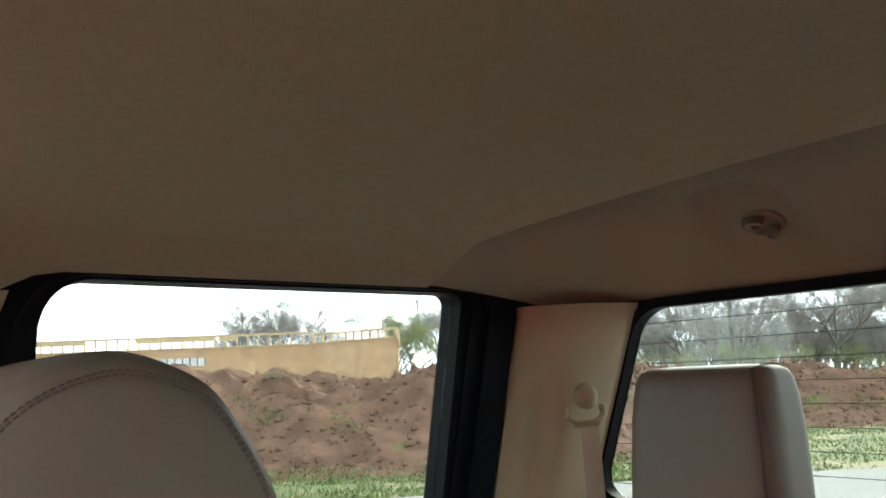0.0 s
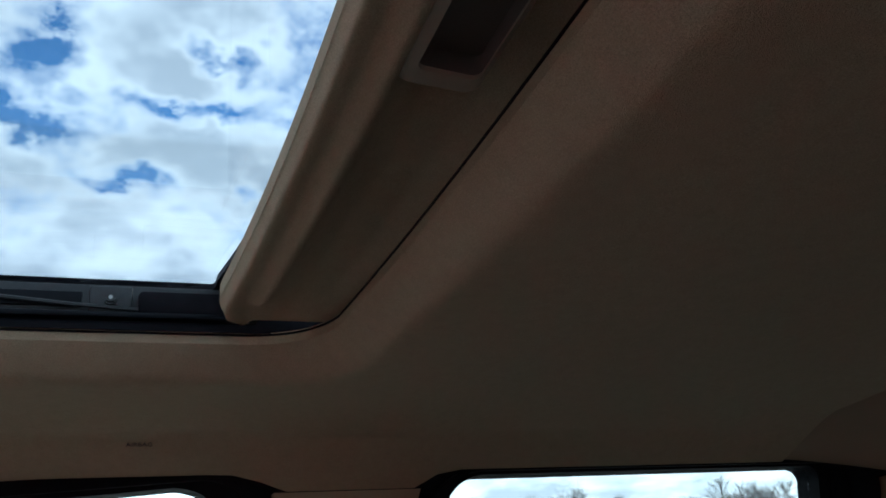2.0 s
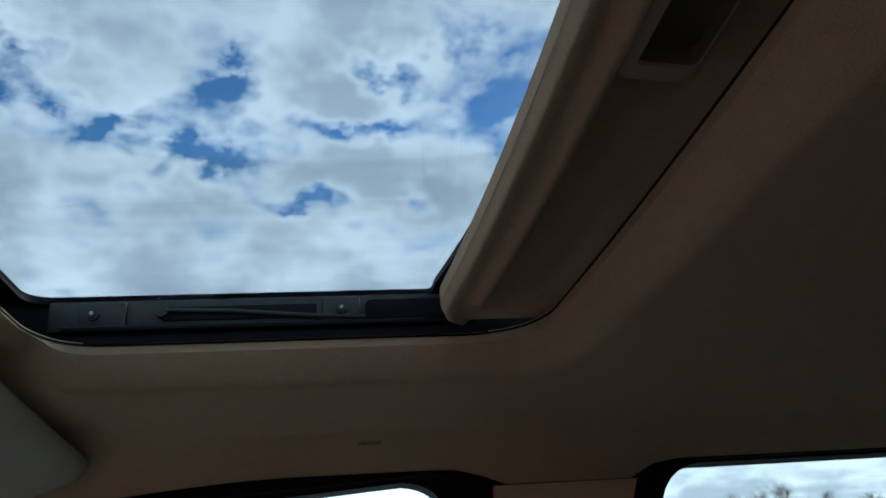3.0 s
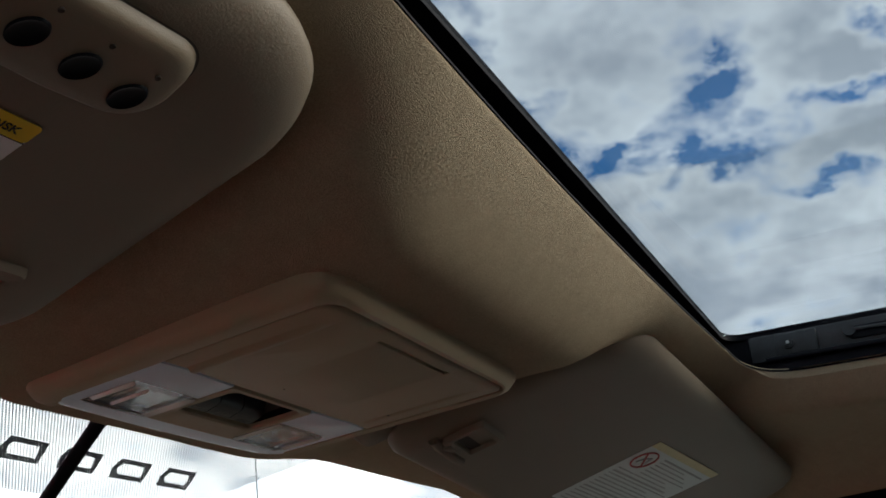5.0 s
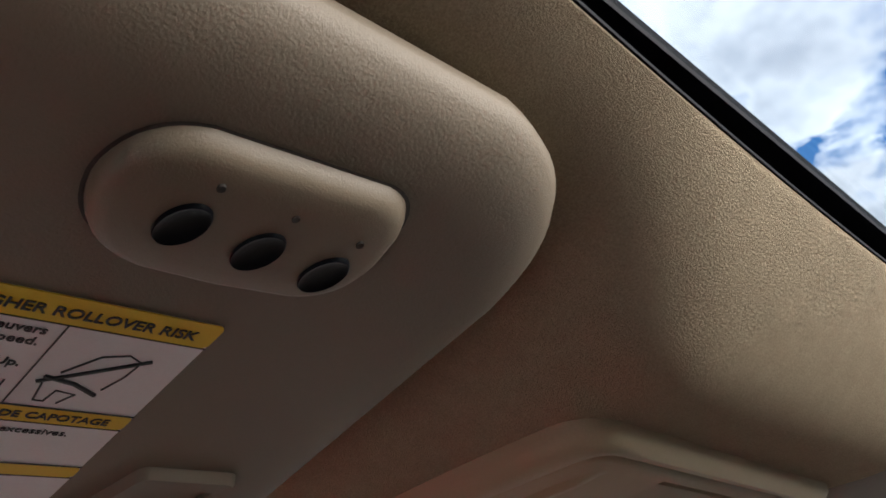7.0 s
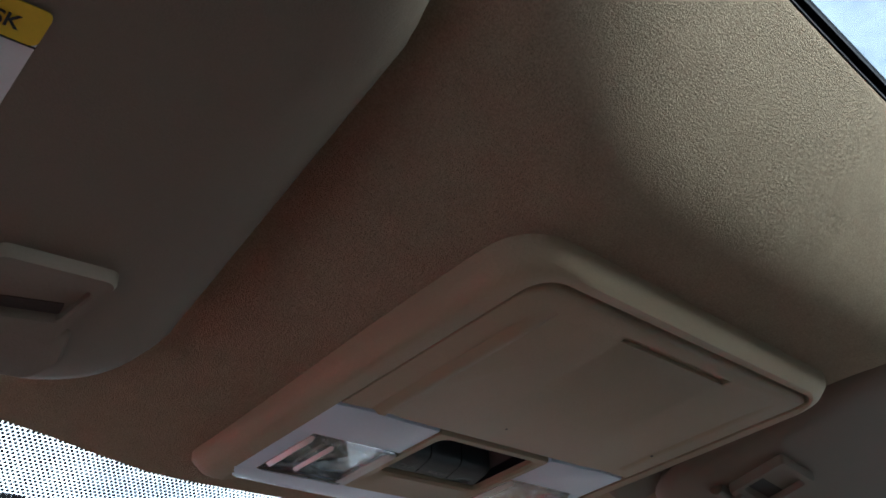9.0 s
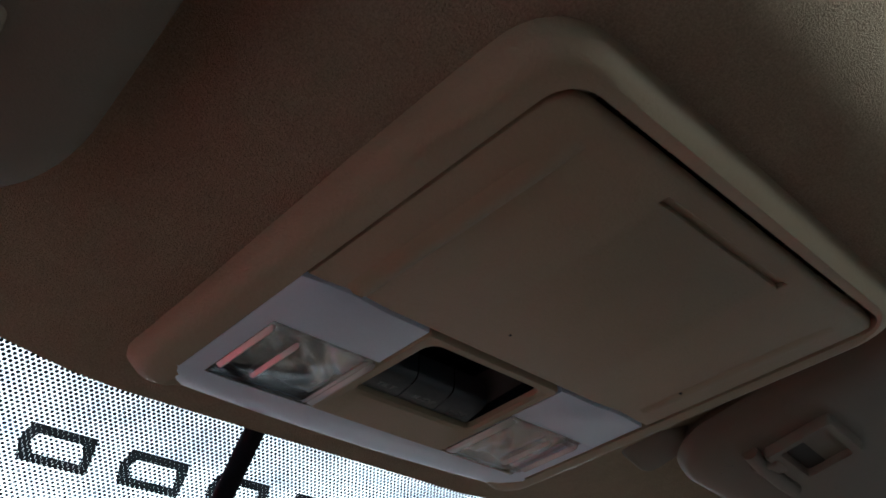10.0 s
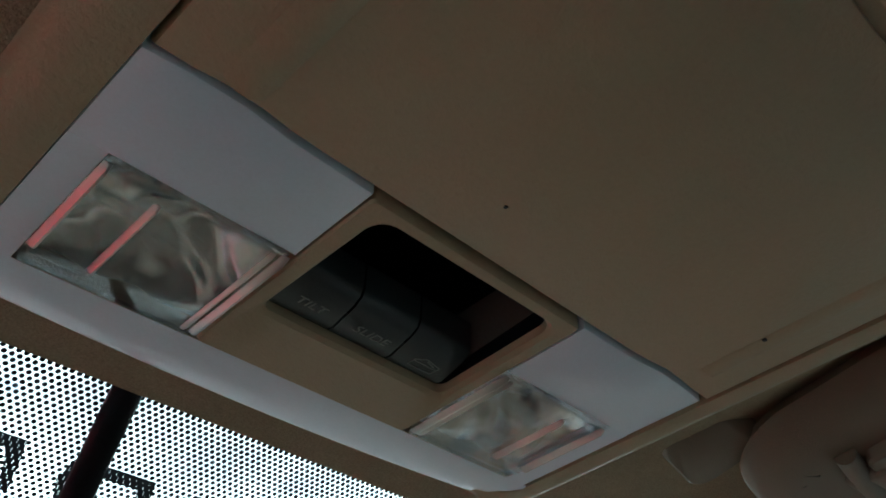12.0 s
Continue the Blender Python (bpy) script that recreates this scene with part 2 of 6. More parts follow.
M_DASH = material("dark_vinyl", (0.05, 0.042, 0.036), 0.75, scale=20, vary=0.1, bump=0.1, fine=500, fine_bump=0.4)
M_TAN = material("tan_vinyl", (0.17, 0.135, 0.095), 0.7, scale=20, vary=0.1, bump=0.1, fine=500, fine_bump=0.4)
M_CARPET = material("carpet", (0.085, 0.070, 0.052), 0.95, scale=60, vary=0.2, bump=0.5, fine=900, fine_bump=0.6)
M_ASPHALT = material("concrete_road", (0.20, 0.20, 0.20), 0.9, scale=0.7, vary=0.12, bump=0.2, fine=60, fine_bump=0.4)
M_GRASS = material("grass_ground", (0.10, 0.125, 0.042), 0.95, scale=2.5, vary=0.5, bump=0.6, dist=0.06, fine=30, fine_bump=0.8, stain=((0.24, 0.20, 0.11), 0.8, 0.48))
M_BLADE = material("grass_blade", (0.150, 0.195, 0.066), 0.85, scale=3, vary=0.4, bump=0, island=0.35)
M_SOIL = material("red_brown_soil", (0.155, 0.088, 0.062), 0.98, scale=1.6, vary=0.45, bump=0.9, dist=0.2, fine=14, fine_bump=1.0, spec=0.15, stain=((0.115, 0.145, 0.05), 1.1, 0.64))
M_OSB = material("osb_sheathing", (0.47, 0.315, 0.185), 0.85, scale=2.2, vary=0.22, bump=0.1, fine=18, fine_bump=0.2)
M_LUMBER = material("raw_lumber", (0.50, 0.39, 0.24), 0.8, scale=5, vary=0.12, bump=0.1, fine=40, island=0.1)
M_BARK = material("bare_bark", (0.165, 0.148, 0.135), 0.95, scale=12, vary=0.3, bump=0.4, dist=0.01, fine=90, fine_bump=0.4)
M_TWIG = material("grey_twigs", (0.27, 0.25, 0.245), 0.95, scale=3, vary=0.2, bump=0, island=0.25)
M_BUD = material("young_leaves", (0.24, 0.26, 0.13), 0.9, scale=3, vary=0.3, bump=0, island=0.35)
M_POLE = material("weathered_pole", (0.12, 0.105, 0.09), 0.9, scale=10, vary=0.25, bump=0.3, dist=0.01, fine=60)


# ---- helpers of shape ----
def part(name, bm, mat, parent=None, label="", smooth=True):
    me = bpy.data.meshes.new(name)
    bm.normal_update()
    bm.to_mesh(me)
    bm.free()
    me.materials.append(mat)
    if smooth:
        me.polygons.foreach_set("use_smooth", [True] * len(me.polygons))
        me.set_sharp_from_angle(angle=radians(38))
    ob = new(name, me)
    if parent:
        ob.parent = parent
    if label:
        ob["label"] = label
    return ob


def empty(name, label, category, place=(0, 0, 0), group="", kind=""):
    ob = new(name)
    ob.empty_display_size = 0.05
    ob.location = place
    return tagged(ob, label, category, group, kind)


def smooth(a, b, v):
    t = min(1.0, max(0.0, (v - a) / (b - a)))
    return t * t * (3 - 2 * t)


def rbox(size, centre=(0, 0, 0), bevel=0.004, seg=2, turn=None):
    bm = bmesh.new()
    bmesh.ops.create_cube(bm, size=1)
    bmesh.ops.scale(bm, vec=size, verts=bm.verts)
    if bevel:
        bmesh.ops.bevel(bm, geom=bm.edges[:], offset=min(bevel, 0.49 * min(size)), segments=seg, profile=0.5, affect="EDGES")
    m = Matrix.Translation(centre)
    if turn is not None:
        m = m @ turn.to_4x4()
    bm.transform(m)
    return bm


def join(*bms):
    out = bms[0]
    for b in bms[1:]:
        me = bpy.data.meshes.new("tmp")
        b.to_mesh(me)
        b.free()
        out.from_mesh(me)
        bpy.data.meshes.remove(me)
    return out


def loft(loops, close=True, cap0=False, cap1=False):
    """Skin over rings of points with equal counts."""
    bm = bmesh.new()
    rows = [[bm.verts.new(p) for p in loop] for loop in loops]
    n = len(rows[0])
    for a, b in zip(rows, rows[1:]):
        for i in range(n if close else n - 1):
            j = (i + 1) % n
            bm.faces.new((a[i], a[j], b[j], b[i]))
    if cap0:
        bm.faces.new(rows[0][::-1])
    if cap1:
        bm.faces.new(rows[-1])
    bmesh.ops.recalc_face_normals(bm, faces=bm.faces[:])
    return bm


def round_loop(corners, n_arc=8, n_side=6):
    """A closed outline of (x, y, radius) corners, with the same count of points for equal calls."""
    pts, k = [], len(corners)
    for i in range(k):
        x, y, r = corners[i]
        p = Vector((x, y))
        a = (Vector(corners[i - 1][:2]) - p).normalized()
        b = (Vector(corners[(i + 1) % k][:2]) - p).normalized()
        ang = a.angle(b)
        d = min(r / math.tan(ang / 2), 0.49 * (Vector(corners[i - 1][:2]) - p).length, 0.49 * (Vector(corners[(i + 1) % k][:2]) - p).length)
        p0, p1 = p + a * d, p + b * d
        arc = []
        for s in range(n_arc + 1):
            t = s / n_arc
            arc.append((1 - t) ** 2 * p0 + 2 * t * (1 - t) * (p * 0.76 + (p0 + p1) * 0.12) + t * t * p1)
        pts.append(arc)
    out = []
    for i in range(k):
        out += pts[i]
        e, f = pts[i][-1], pts[(i + 1) % k][0]
        out += [e.lerp(f, s / (n_side + 1)) for s in range(1, n_side + 1)]
    return [(p.x, p.y) for p in out]


def grid(f, nu, nv, thick=0.0, down=(0, 0, -1)):
    """A sheet of points f(u, v), u and v from 0 to 1; with a second skin behind it if thick."""
    bm = bmesh.new()
    P = [[Vector(f(i / nu, j / nv)) for j in range(nv + 1)] for i in range(nu + 1)]
    V = [[bm.verts.new(p) for p in row] for row in P]
    for i in range(nu):
        for j in range(nv):
            bm.faces.new((V[i][j], V[i + 1][j], V[i + 1][j + 1], V[i][j + 1]))
    if thick:
        off = Vector(down) * thick
        W = [[bm.verts.new(p + off) for p in row] for row in P]
        for i in range(nu):
            for j in range(nv):
                bm.faces.new((W[i][j], W[i][j + 1], W[i + 1][j + 1], W[i + 1][j]))
        for i in range(nu):
            bm.faces.new((V[i][0], W[i][0], W[i + 1][0], V[i + 1][0]))
            bm.faces.new((V[i][nv], V[i + 1][nv], W[i + 1][nv], W[i][nv]))
        for j in range(nv):
            bm.faces.new((V[0][j], V[0][j + 1], W[0][j + 1], W[0][j]))
            bm.faces.new((V[nu][j], W[nu][j], W[nu][j + 1], V[nu][j + 1]))
    bmesh.ops.recalc_face_normals(bm, faces=bm.faces[:])
    return bm


def tube(points, radius, sides=8, taper=None):
    bm = bmesh.new()
    P = [Vector(p) for p in points]
    rings = []
    for i, p in enumerate(P):
        d = (P[min(i + 1, len(P) - 1)] - P[max(i - 1, 0)]).normalized()
        u = d.cross(Vector((0.3, 0.5, 0.81))).normalized()
        w = d.cross(u)
        r = radius if taper is None else radius * (1 + (taper - 1) * i / (len(P) - 1))
        rings.append([bm.verts.new(p + r * (math.cos(a) * u + math.sin(a) * w)) for a in [2 * math.pi * k / sides for k in range(sides)]])
    for a, b in zip(rings, rings[1:]):
        for k in range(sides):
            bm.faces.new((a[k], a[(k + 1) % sides], b[(k + 1) % sides], b[k]))
    bm.faces.new(rings[0][::-1])
    bm.faces.new(rings[-1])
    bmesh.ops.recalc_face_normals(bm, faces=bm.faces[:])
    return bm


def ring_plate(outer, inner, place, depth):
    """A plate with a hole: place(a, b, d) turns plan coordinates and depth into a point."""
    L = [[place(a, b, 0) for a, b in outer], [place(a, b, 0) for a, b in inner],
         [place(a, b, depth) for a, b in inner], [place(a, b, depth) for a, b in outer]]
    return loft(L + [L[0]])


# ---- the truck's shell ----
EDGE_X = 0.70
ROOF_FRONT, ROOF_REAR = 0.313, -0.116     # the sunroof's opening
ROOF_HALF = 0.434
ROOF_CROWN = 0.020                         # rise of the front lip in the middle


def rail_z(y):
    """Height of the headliner's lower edge along the doors."""
    z = 1.757 - 0.030 * smooth(0.10, 0.55, y)
    seam = 1.737
    for a, b in ((-0.285, -0.108), (-1.3, -0.962)):
        t = min(1.0, max(0.0, a - y, y - b) / 0.058)
        k = 1 - math.sqrt(1 - (1 - t) ** 2)
        z = z + (seam - z) * k
    return z


def front_lip(x):
    """Front edge of the opening, bowed forwards."""
    return ROOF_FRONT + 0.024 * max(0.0, 1 - (x / 0.42) ** 2)


def rear_bow(x):
    """The headliner's rear edge bends back near the doors."""
    return 0.032 * (1 - smooth(0.48, 0.66, abs(x)))


def rear_lip(x):
    """Rear edge of the opening, bowed backwards."""
    return -0.012 * max(0.0, 1 - (x / 0.40) ** 2)


def front_end(x):
    """The headliner's front edge: furthest forwards at the console."""
    return 0.704 - 0.005 * smooth(0.10, 0.30, abs(x)) - 0.013 * smooth(0.3, 0.6, abs(x))


def front_blend(x, y):
    """0 behind the sunroof's front edge, 1 ahead of it."""
    return smooth(0.285, 0.31 + 0.09 * smooth(0.40, 0.47, abs(x)), y)


def liner_z(x, y):
    ax = abs(x)
    z = 1.800 + 0.022 * (1 - (min(ax, 0.6) / 0.6) ** 2) * smooth(-0.18, -0.70, y)
    # front: recess for the visors, hump for the console, rolling down from the sunroof
    lip = front_lip(x)
    if y > 0.27:
        top = 1.834 + ROOF_CROWN * max(0.0, 1 - (ax / 0.42) ** 2)
        visor = min(top, 1.829) - 0.058 * smooth(0.46, 0.69, y) - 0.03 * smooth(0.45, 0.62, ax)
        hump = 1.781 - (y - 0.45) * 0.095 - 0.003 * math.exp(-((y - 0.395) / 0.022) ** 2)
        side = 1 - smooth(0.112, 0.235, ax)
        low = visor + (min(hump, visor) - visor) * side
        span = 0.066 + 0.032 * side
        t = min(1.0, max(0.0, (y - lip) / span))
        roll = low + (top - low) * (1 - t) ** 2.7
        z = z + (roll - z) * front_blend(x, y)
    if ax < 0.090 and 0.448 < y < 0.650:
        z += 0.045
    z -= 0.007 * smooth(-0.74, -0.795, y - rear_bow(x)) * (1 - smooth(0.5, 0.62, ax))      # rolled rear edge
    # fall towards the doors
    a0 = 0.56 + 0.06 * smooth(0.24, 0.36, y)
    t = max(0.0, (ax - a0) / (EDGE_X - a0))
    z = z + (rail_z(y) - z) * min(1.0, t) ** 1.7
    z += 0.007 * math.exp(-((ax - 0.640) / 0.020) ** 2) * (1 - smooth(0.15, 0.30, y)) * smooth(-0.80, -0.70, y)      # soft groove over the doors
    return z


def make_headliner():
    hole = round_loop([(-ROOF_HALF, ROOF_REAR, 0.062), (ROOF_HALF, ROOF_REAR, 0.062), (ROOF_HALF, ROOF_FRONT, 0.05), (-ROOF_HALF, ROOF_FRONT, 0.05)], 10, 44)
    mid = (ROOF_FRONT + ROOF_REAR) / 2
    hole = [(x, y + (front_lip(x) - ROOF_FRONT) * smooth(mid + 0.1, ROOF_FRONT - 0.01, y) + rear_lip(x) * (1 - smooth(ROOF_REAR + 0.01, mid - 0.1, y))) for x, y in hole]
    rim = [0.0, 0.0015, 0.004, 0.008, 0.013, 0.019, 0.026, 0.036]
    lift = [0.028, 0.0262, 0.0230, 0.0182, 0.0130, 0.0070, 0.0010, 0.0]
    loops = [[(x, y, 1.838 + (ROOF_CROWN * max(0.0, 1 - (x / 0.42) ** 2) if y > 0.25 else 0.0)) for x, y in hole]]
    cy = (ROOF_FRONT + ROOF_REAR) / 2

    def out(p, d):
        x, y = p
        sx, sy = (ROOF_HALF + d) / ROOF_HALF, ((ROOF_FRONT - ROOF_REAR) / 2 + d) / ((ROOF_FRONT - ROOF_REAR) / 2)
        return x * sx, cy + (y - cy) * sy

    for d, h in zip(rim, lift):
        loops.append([(*out(p, d), liner_z(*out(p, d)) + h * (1 - front_blend(*out(p, d)))) for p in hole])
    first = [out(p, rim[-1]) for p in hole]

    def edge(p):
        """The outline of the headliner that p is drawn out to."""
        x, y = p[0], p[1]
        tx = (x / (ROOF_HALF + 0.036))
        ty = (y - cy) / ((ROOF_FRONT - ROOF_REAR) / 2 + 0.036)
        m = max(abs(tx), abs(ty), 1e-6)
        ex, ey = tx / m, ty / m
        return ex * EDGE_X, (front_end(ex * EDGE_X) if ey > 0 else -0.80 + rear_bow(ex * EDGE_X)) * abs(ey) + cy * (1 - abs(ey))

    steps = 46
    for i in range(1, steps + 1):
        k = i / steps
        ring = []
        for p in first:
            q = edge(p)
            x, y = p[0] + (q[0] - p[0]) * k, p[1] + (q[1] - p[1]) * k
            ring.append((x, y, liner_z(x, y)))
        loops.append(ring)
    last = loops[-1]
    loops.append([(x, y, z + 0.004) for x, y, z in last])
    loops.append([(x * 1.01, y, 1.872) for x, y, z in last])
    bm = loft(loops)
    ob = part("ceiling_headliner", bm, M_LINER)
    return tagged(ob, "beige fleece headliner with a moulded rim round the sunroof", "headliner", kind="structure")


make_headliner()


def header_z(x, y):
    """Height of the header behind the headliner's rear edge: a cove, then a fall to the window."""
    ax = abs(x)
    v = (-0.795 - y) / 0.305
    z0 = liner_z(x, -0.798) + 0.004 + 0.054 * (1 - smooth(0.47, 0.64, ax))
    flat = 0.30 * (1 - smooth(0.47, 0.64, ax))       # level top of the cove
    z = z0 + (1.738 - z0) * max(0.0, (v - flat) / (1 - flat)) ** 1.35
    for s in (1, -1):   # moulded seat for the hook, open towards the window
        d = math.hypot((x - s * 0.345) / 0.075, (y + 0.995 - 0.10 * (x - s * 0.345)) / 0.05 if y > -0.995 else 0.0)
        z += 0.024 * (1 - smooth(0.55, 1.0, d)) * (1 - smooth(-1.05, -1.09, y))
    return z


def make_rear_header():
    def f(u, v):
        x = (u - 0.5) * 2 * 0.70
        y = -0.750 - 0.350 * v
        z = header_z(x, y)
        # inward bend at the corners
        y += 0.10 * max(0.0, (abs(x) - 0.60) / 0.10) ** 1.5 * v
        return x, y, z
    ob = part("ceiling_rear_header", grid(f, 140, 60, 0.012, (0, 0, 1)), M_HEADER_SHADED)
    tagged(ob, "beige moulded header over the rear window, browned for its shade", "headliner", kind="structure")


make_rear_header()


def side_x(z):
    """Inner face of the doors' glass line: it leans outwards towards the sill."""
    return 0.712 + (1.755 - z) * 0.16


def make_side(s):
    name = "right" if s > 0 else "left"

    def place(y, z, d):
        return (s * (side_x(z) + d), y, z)

    # rear door
    outer = round_loop([(-0.205, 1.20, 0.01), (-0.205, 1.800, 0.01), (-1.02, 1.800, 0.01), (-0.98, 1.20, 0.01)])
    inner = round_loop([(-0.315, 1.30, 0.03), (-0.315, 1.752, 0.05), (-0.866, 1.7530, 0.018), (-0.846, 1.30, 0.03)])
    door = empty("door_rear_" + name, "black window frame and pale panel of a rear truck door", "door", kind="structure")
    part("window_frame", ring_plate(outer, inner, place, 0.045), M_RUBBER, door)
    seal_o = round_loop([(-0.288, 1.22, 0.03), (-0.288, 1.760, 0.07), (-0.966, 1.760, 0.035), (-0.910, 1.22, 0.03)])
    seal_i = round_loop([(-0.300, 1.24, 0.03), (-0.300, 1.7555, 0.06), (-0.915, 1.7555, 0.03), (-0.870, 1.24, 0.03)])
    part("door_seal", ring_plate(seal_o, seal_i, lambda y, z, d: place(y, z, d - 0.010), 0.010), M_RUBBER, door)
    strip = [[place(-0.884 + 0.03 * k, 1.748 - 0.44 * k, -0.004), place(-0.890 + 0.03 * k, 1.748 - 0.44 * k, -0.004),
              place(-0.890 + 0.03 * k, 1.748 - 0.44 * k, 0.004), place(-0.884 + 0.03 * k, 1.748 - 0.44 * k, 0.004)] for k in (0, 0.25, 0.5, 0.75, 1)]
    part("run_channel", loft(strip, cap0=True, cap1=True), M_RUBBER, door)
    glass = [place(y, z, 0.020) for y, z in inner], [place(y, z, 0.024) for y, z in inner]
    pane = part("pane", loft(glass, cap0=True, cap1=True), M_TINTED, door, smooth=False)
    part("panel", rbox((0.10, 0.70, 0.80), (s * 0.86, -0.56, 0.86), 0.03), M_PAINT, door)
    part("inner_panel", rbox((0.06, 0.68, 0.66), (s * 0.78, -0.56, 0.90), 0.02), M_TAN, door)

    # front door
    outer = round_loop([(1.00, 1.20, 0.03), (0.54, 1.770, 0.04), (-0.190, 1.800, 0.01), (-0.190, 1.20, 0.01)])
    inner = round_loop([(0.88, 1.27, 0.03), (0.48, 1.712, 0.10), (-0.062, 1.750, 0.05), (-0.062, 1.27, 0.03)])
    door = empty("door_front_" + name, "black window frame and pale panel of a front truck door", "door", kind="structure")
    part("window_frame", ring_plate(outer, inner, place, 0.045), M_RUBBER, door)
    seal_o = round_loop([(0.97, 1.22, 0.03), (0.51, 1.729, 0.11), (-0.110, 1.760, 0.055), (-0.110, 1.22, 0.03)])
    seal_i = round_loop([(0.94, 1.24, 0.03), (0.50, 1.722, 0.11), (-0.092, 1.7555, 0.05), (-0.092, 1.24, 0.03)])
    part("door_seal", ring_plate(seal_o, seal_i, lambda y, z, d: place(y, z, d - 0.010), 0.010), M_RUBBER, door)
    glass = [place(y, z, 0.020) for y, z in inner], [place(y, z, 0.024) for y, z in inner]
    pane = part("pane", loft(glass, cap0=True, cap1=True), M_GLASS, door, smooth=False)
    pane.visible_shadow = False
    part("panel", rbox((0.10, 1.10, 0.80), (s * 0.86, 0.42, 0.86), 0.03), M_PAINT, door)
    # left panel is red only to redden the light on the console's left side
    part("inner_panel", rbox((0.10, 1.05, 0.70), (s * 0.77, 0.42, 0.91), 0.02), M_DOOR_BOUNCE if s < 0 else M_TAN, door, "inner door panel, the left one made red to cast red light")

    # centre pillar
    def bp(u, v):
        y = -0.113 - (0.174 - 0.026 * smooth(-0.06, 0.16, v)) * u
        z = 1.7360 - 0.55 * v
        x = side_x(z) - 0.016 - 0.006 * math.sin(math.pi * u) * smooth(0, 0.1, v)
        return s * x, y, z
    pillar = part("pillar_centre_" + name, grid(bp, 14, 24, 0.03, (s, 0, 0)), M_TRIM)
    tagged(pillar, "beige plastic trim of the pillar between the doors", "pillar", kind="structure")
    cover = round_loop([(-0.184, 1.600, 0.004), (-0.184, 1.691, 0.016), (-0.232, 1.689, 0.016), (-0.232, 1.600, 0.004)], 6, 3)
    part("belt_adjuster", loft([[(s * (side_x(z) - d), -0.208 + (y + 0.208) * e, 1.645 + (z - 1.645) * e) for y, z in cover] for e, d in ((1.0, 0.015), (1.0, 0.0245), (0.96, 0.0265), (0.90, 0.0270))], cap1=True), M_TRIM, pillar, "beige plastic belt height adjuster cover")

    # rear corner pillar, from the door to the rear window
    def cp(u, v):
        z = 1.7345 - 0.60 * v
        a = Vector((side_x(z) - 0.012, -0.966 + 0.10 * (1.7345 - z)))
        b = Vector((0.590 + 0.388 * (1.735 - z), -1.094))
        p = a.lerp(b, u)
        n = Vector((-(b - a).y, (b - a).x)).normalized()
        if n.x > 0:
            n = -n
        bulge = 0.024 * math.sin(math.pi * min(1, u * 1.05)) ** 0.7 - 0.022 * math.exp(-((u - 0.30) / 0.13) ** 2) * smooth(0.02, 0.30, v)
        p += n * bulge
        return s * p.x, p.y, z
    pillar = part("pillar_rear_" + name, grid(cp, 30, 26, 0.03, (s, -0.4, 0)), M_TRIM)
    tagged(pillar, "beige plastic rear corner pillar with a soft crease", "pillar", kind="structure")

    # steel behind the trim: roof rail and pillar cores
    core = empty("wall_" + name, "dark steel roof rail and pillar cores behind the trim", "wall", kind="structure")
    part("roof_rail", rbox((0.05, 1.80, 0.075), (s * 0.748, -0.27, 1.795), 0.004), M_RUBBER, core)
    part("pillar_core", rbox((0.03, 0.20, 0.66), (s * 0.840, -0.198, 1.445), 0.004), M_RUBBER, core)
    part("pillar_core", rbox((0.03, 0.22, 0.66), (s * 0.840, -1.055, 1.445), 0.004), M_RUBBER, core)
    part("corner_core", rbox((0.14, 0.03, 0.42), (s * 0.795, -1.150, 1.62), 0.004), M_RUBBER, core)
    part("corner_core", rbox((0.17, 0.10, 0.06), (s * 0.70, -1.085, 1.795), 0.004), M_RUBBER, core)


make_side(1)
make_side(-1)


def make_rear_window():
    win = empty("window_rear", "rear window with thin heating lines and black surround", "window", kind="structure")

    def place(x, z, d):
        return (x, -1.10 - d , z)
    outer = round_loop([(-0.80, 1.30, 0.03), (-0.68, 1.790, 0.03), (0.68, 1.790, 0.03), (0.80, 1.30, 0.03)], 10, 12)
    inner = round_loop([(-0.694, 1.455, 0.03), (-0.592, 1.724, 0.055), (0.592, 1.724, 0.055), (0.694, 1.455, 0.03)], 10, 12)
    lip = round_loop([(-0.713, 1.435, 0.03), (-0.604, 1.738, 0.068), (0.604, 1.738, 0.068), (0.713, 1.435, 0.03)], 10, 12)
    part("surround", ring_plate(outer, inner, lambda x, z, d: place(x, z, d + 0.004), 0.010), M_RUBBER, win)
    part("seal", ring_plate(lip, inner, lambda x, z, d: place(x, z, d - 0.008), 0.012), M_RUBBER, win)
    part("pane", loft([[place(x, z, 0.008) for x, z in inner], [place(x, z, 0.012) for x, z in inner]], cap0=True, cap1=True), M_TINTED, win, smooth=False)
    for i in range(9):
        z = 1.475 + 0.0285 * i
        half = 0.592 + (1.724 - z) / 0.269 * 0.102 - 0.006
        part("heating_line", rbox((2 * half, 0.0006, 0.0009), (0, -1.1065, z), 0), M_INK, win, smooth=False)
    part('upper_frame', rbox((1.36, 0.05, 0.085), (0, -1.150, 1.795), 0.004), M_RUBBER, win)
    wall = rbox((1.62, 0.05, 0.95), (0, -1.15, 0.97), 0.02)
    tagged(part("wall_rear", wall, M_PAINT), "silver cab back panel below the rear window", "wall", kind="structure")


make_rear_window()


WS_TILT = radians(37)
WS_TOP = Vector((0, 0.714, 1.762))
WS_DOWN = Vector((0, math.cos(WS_TILT), -math.sin(WS_TILT)))
WS_NORMAL = Vector((0, math.sin(WS_TILT), math.cos(WS_TILT)))   # outwards


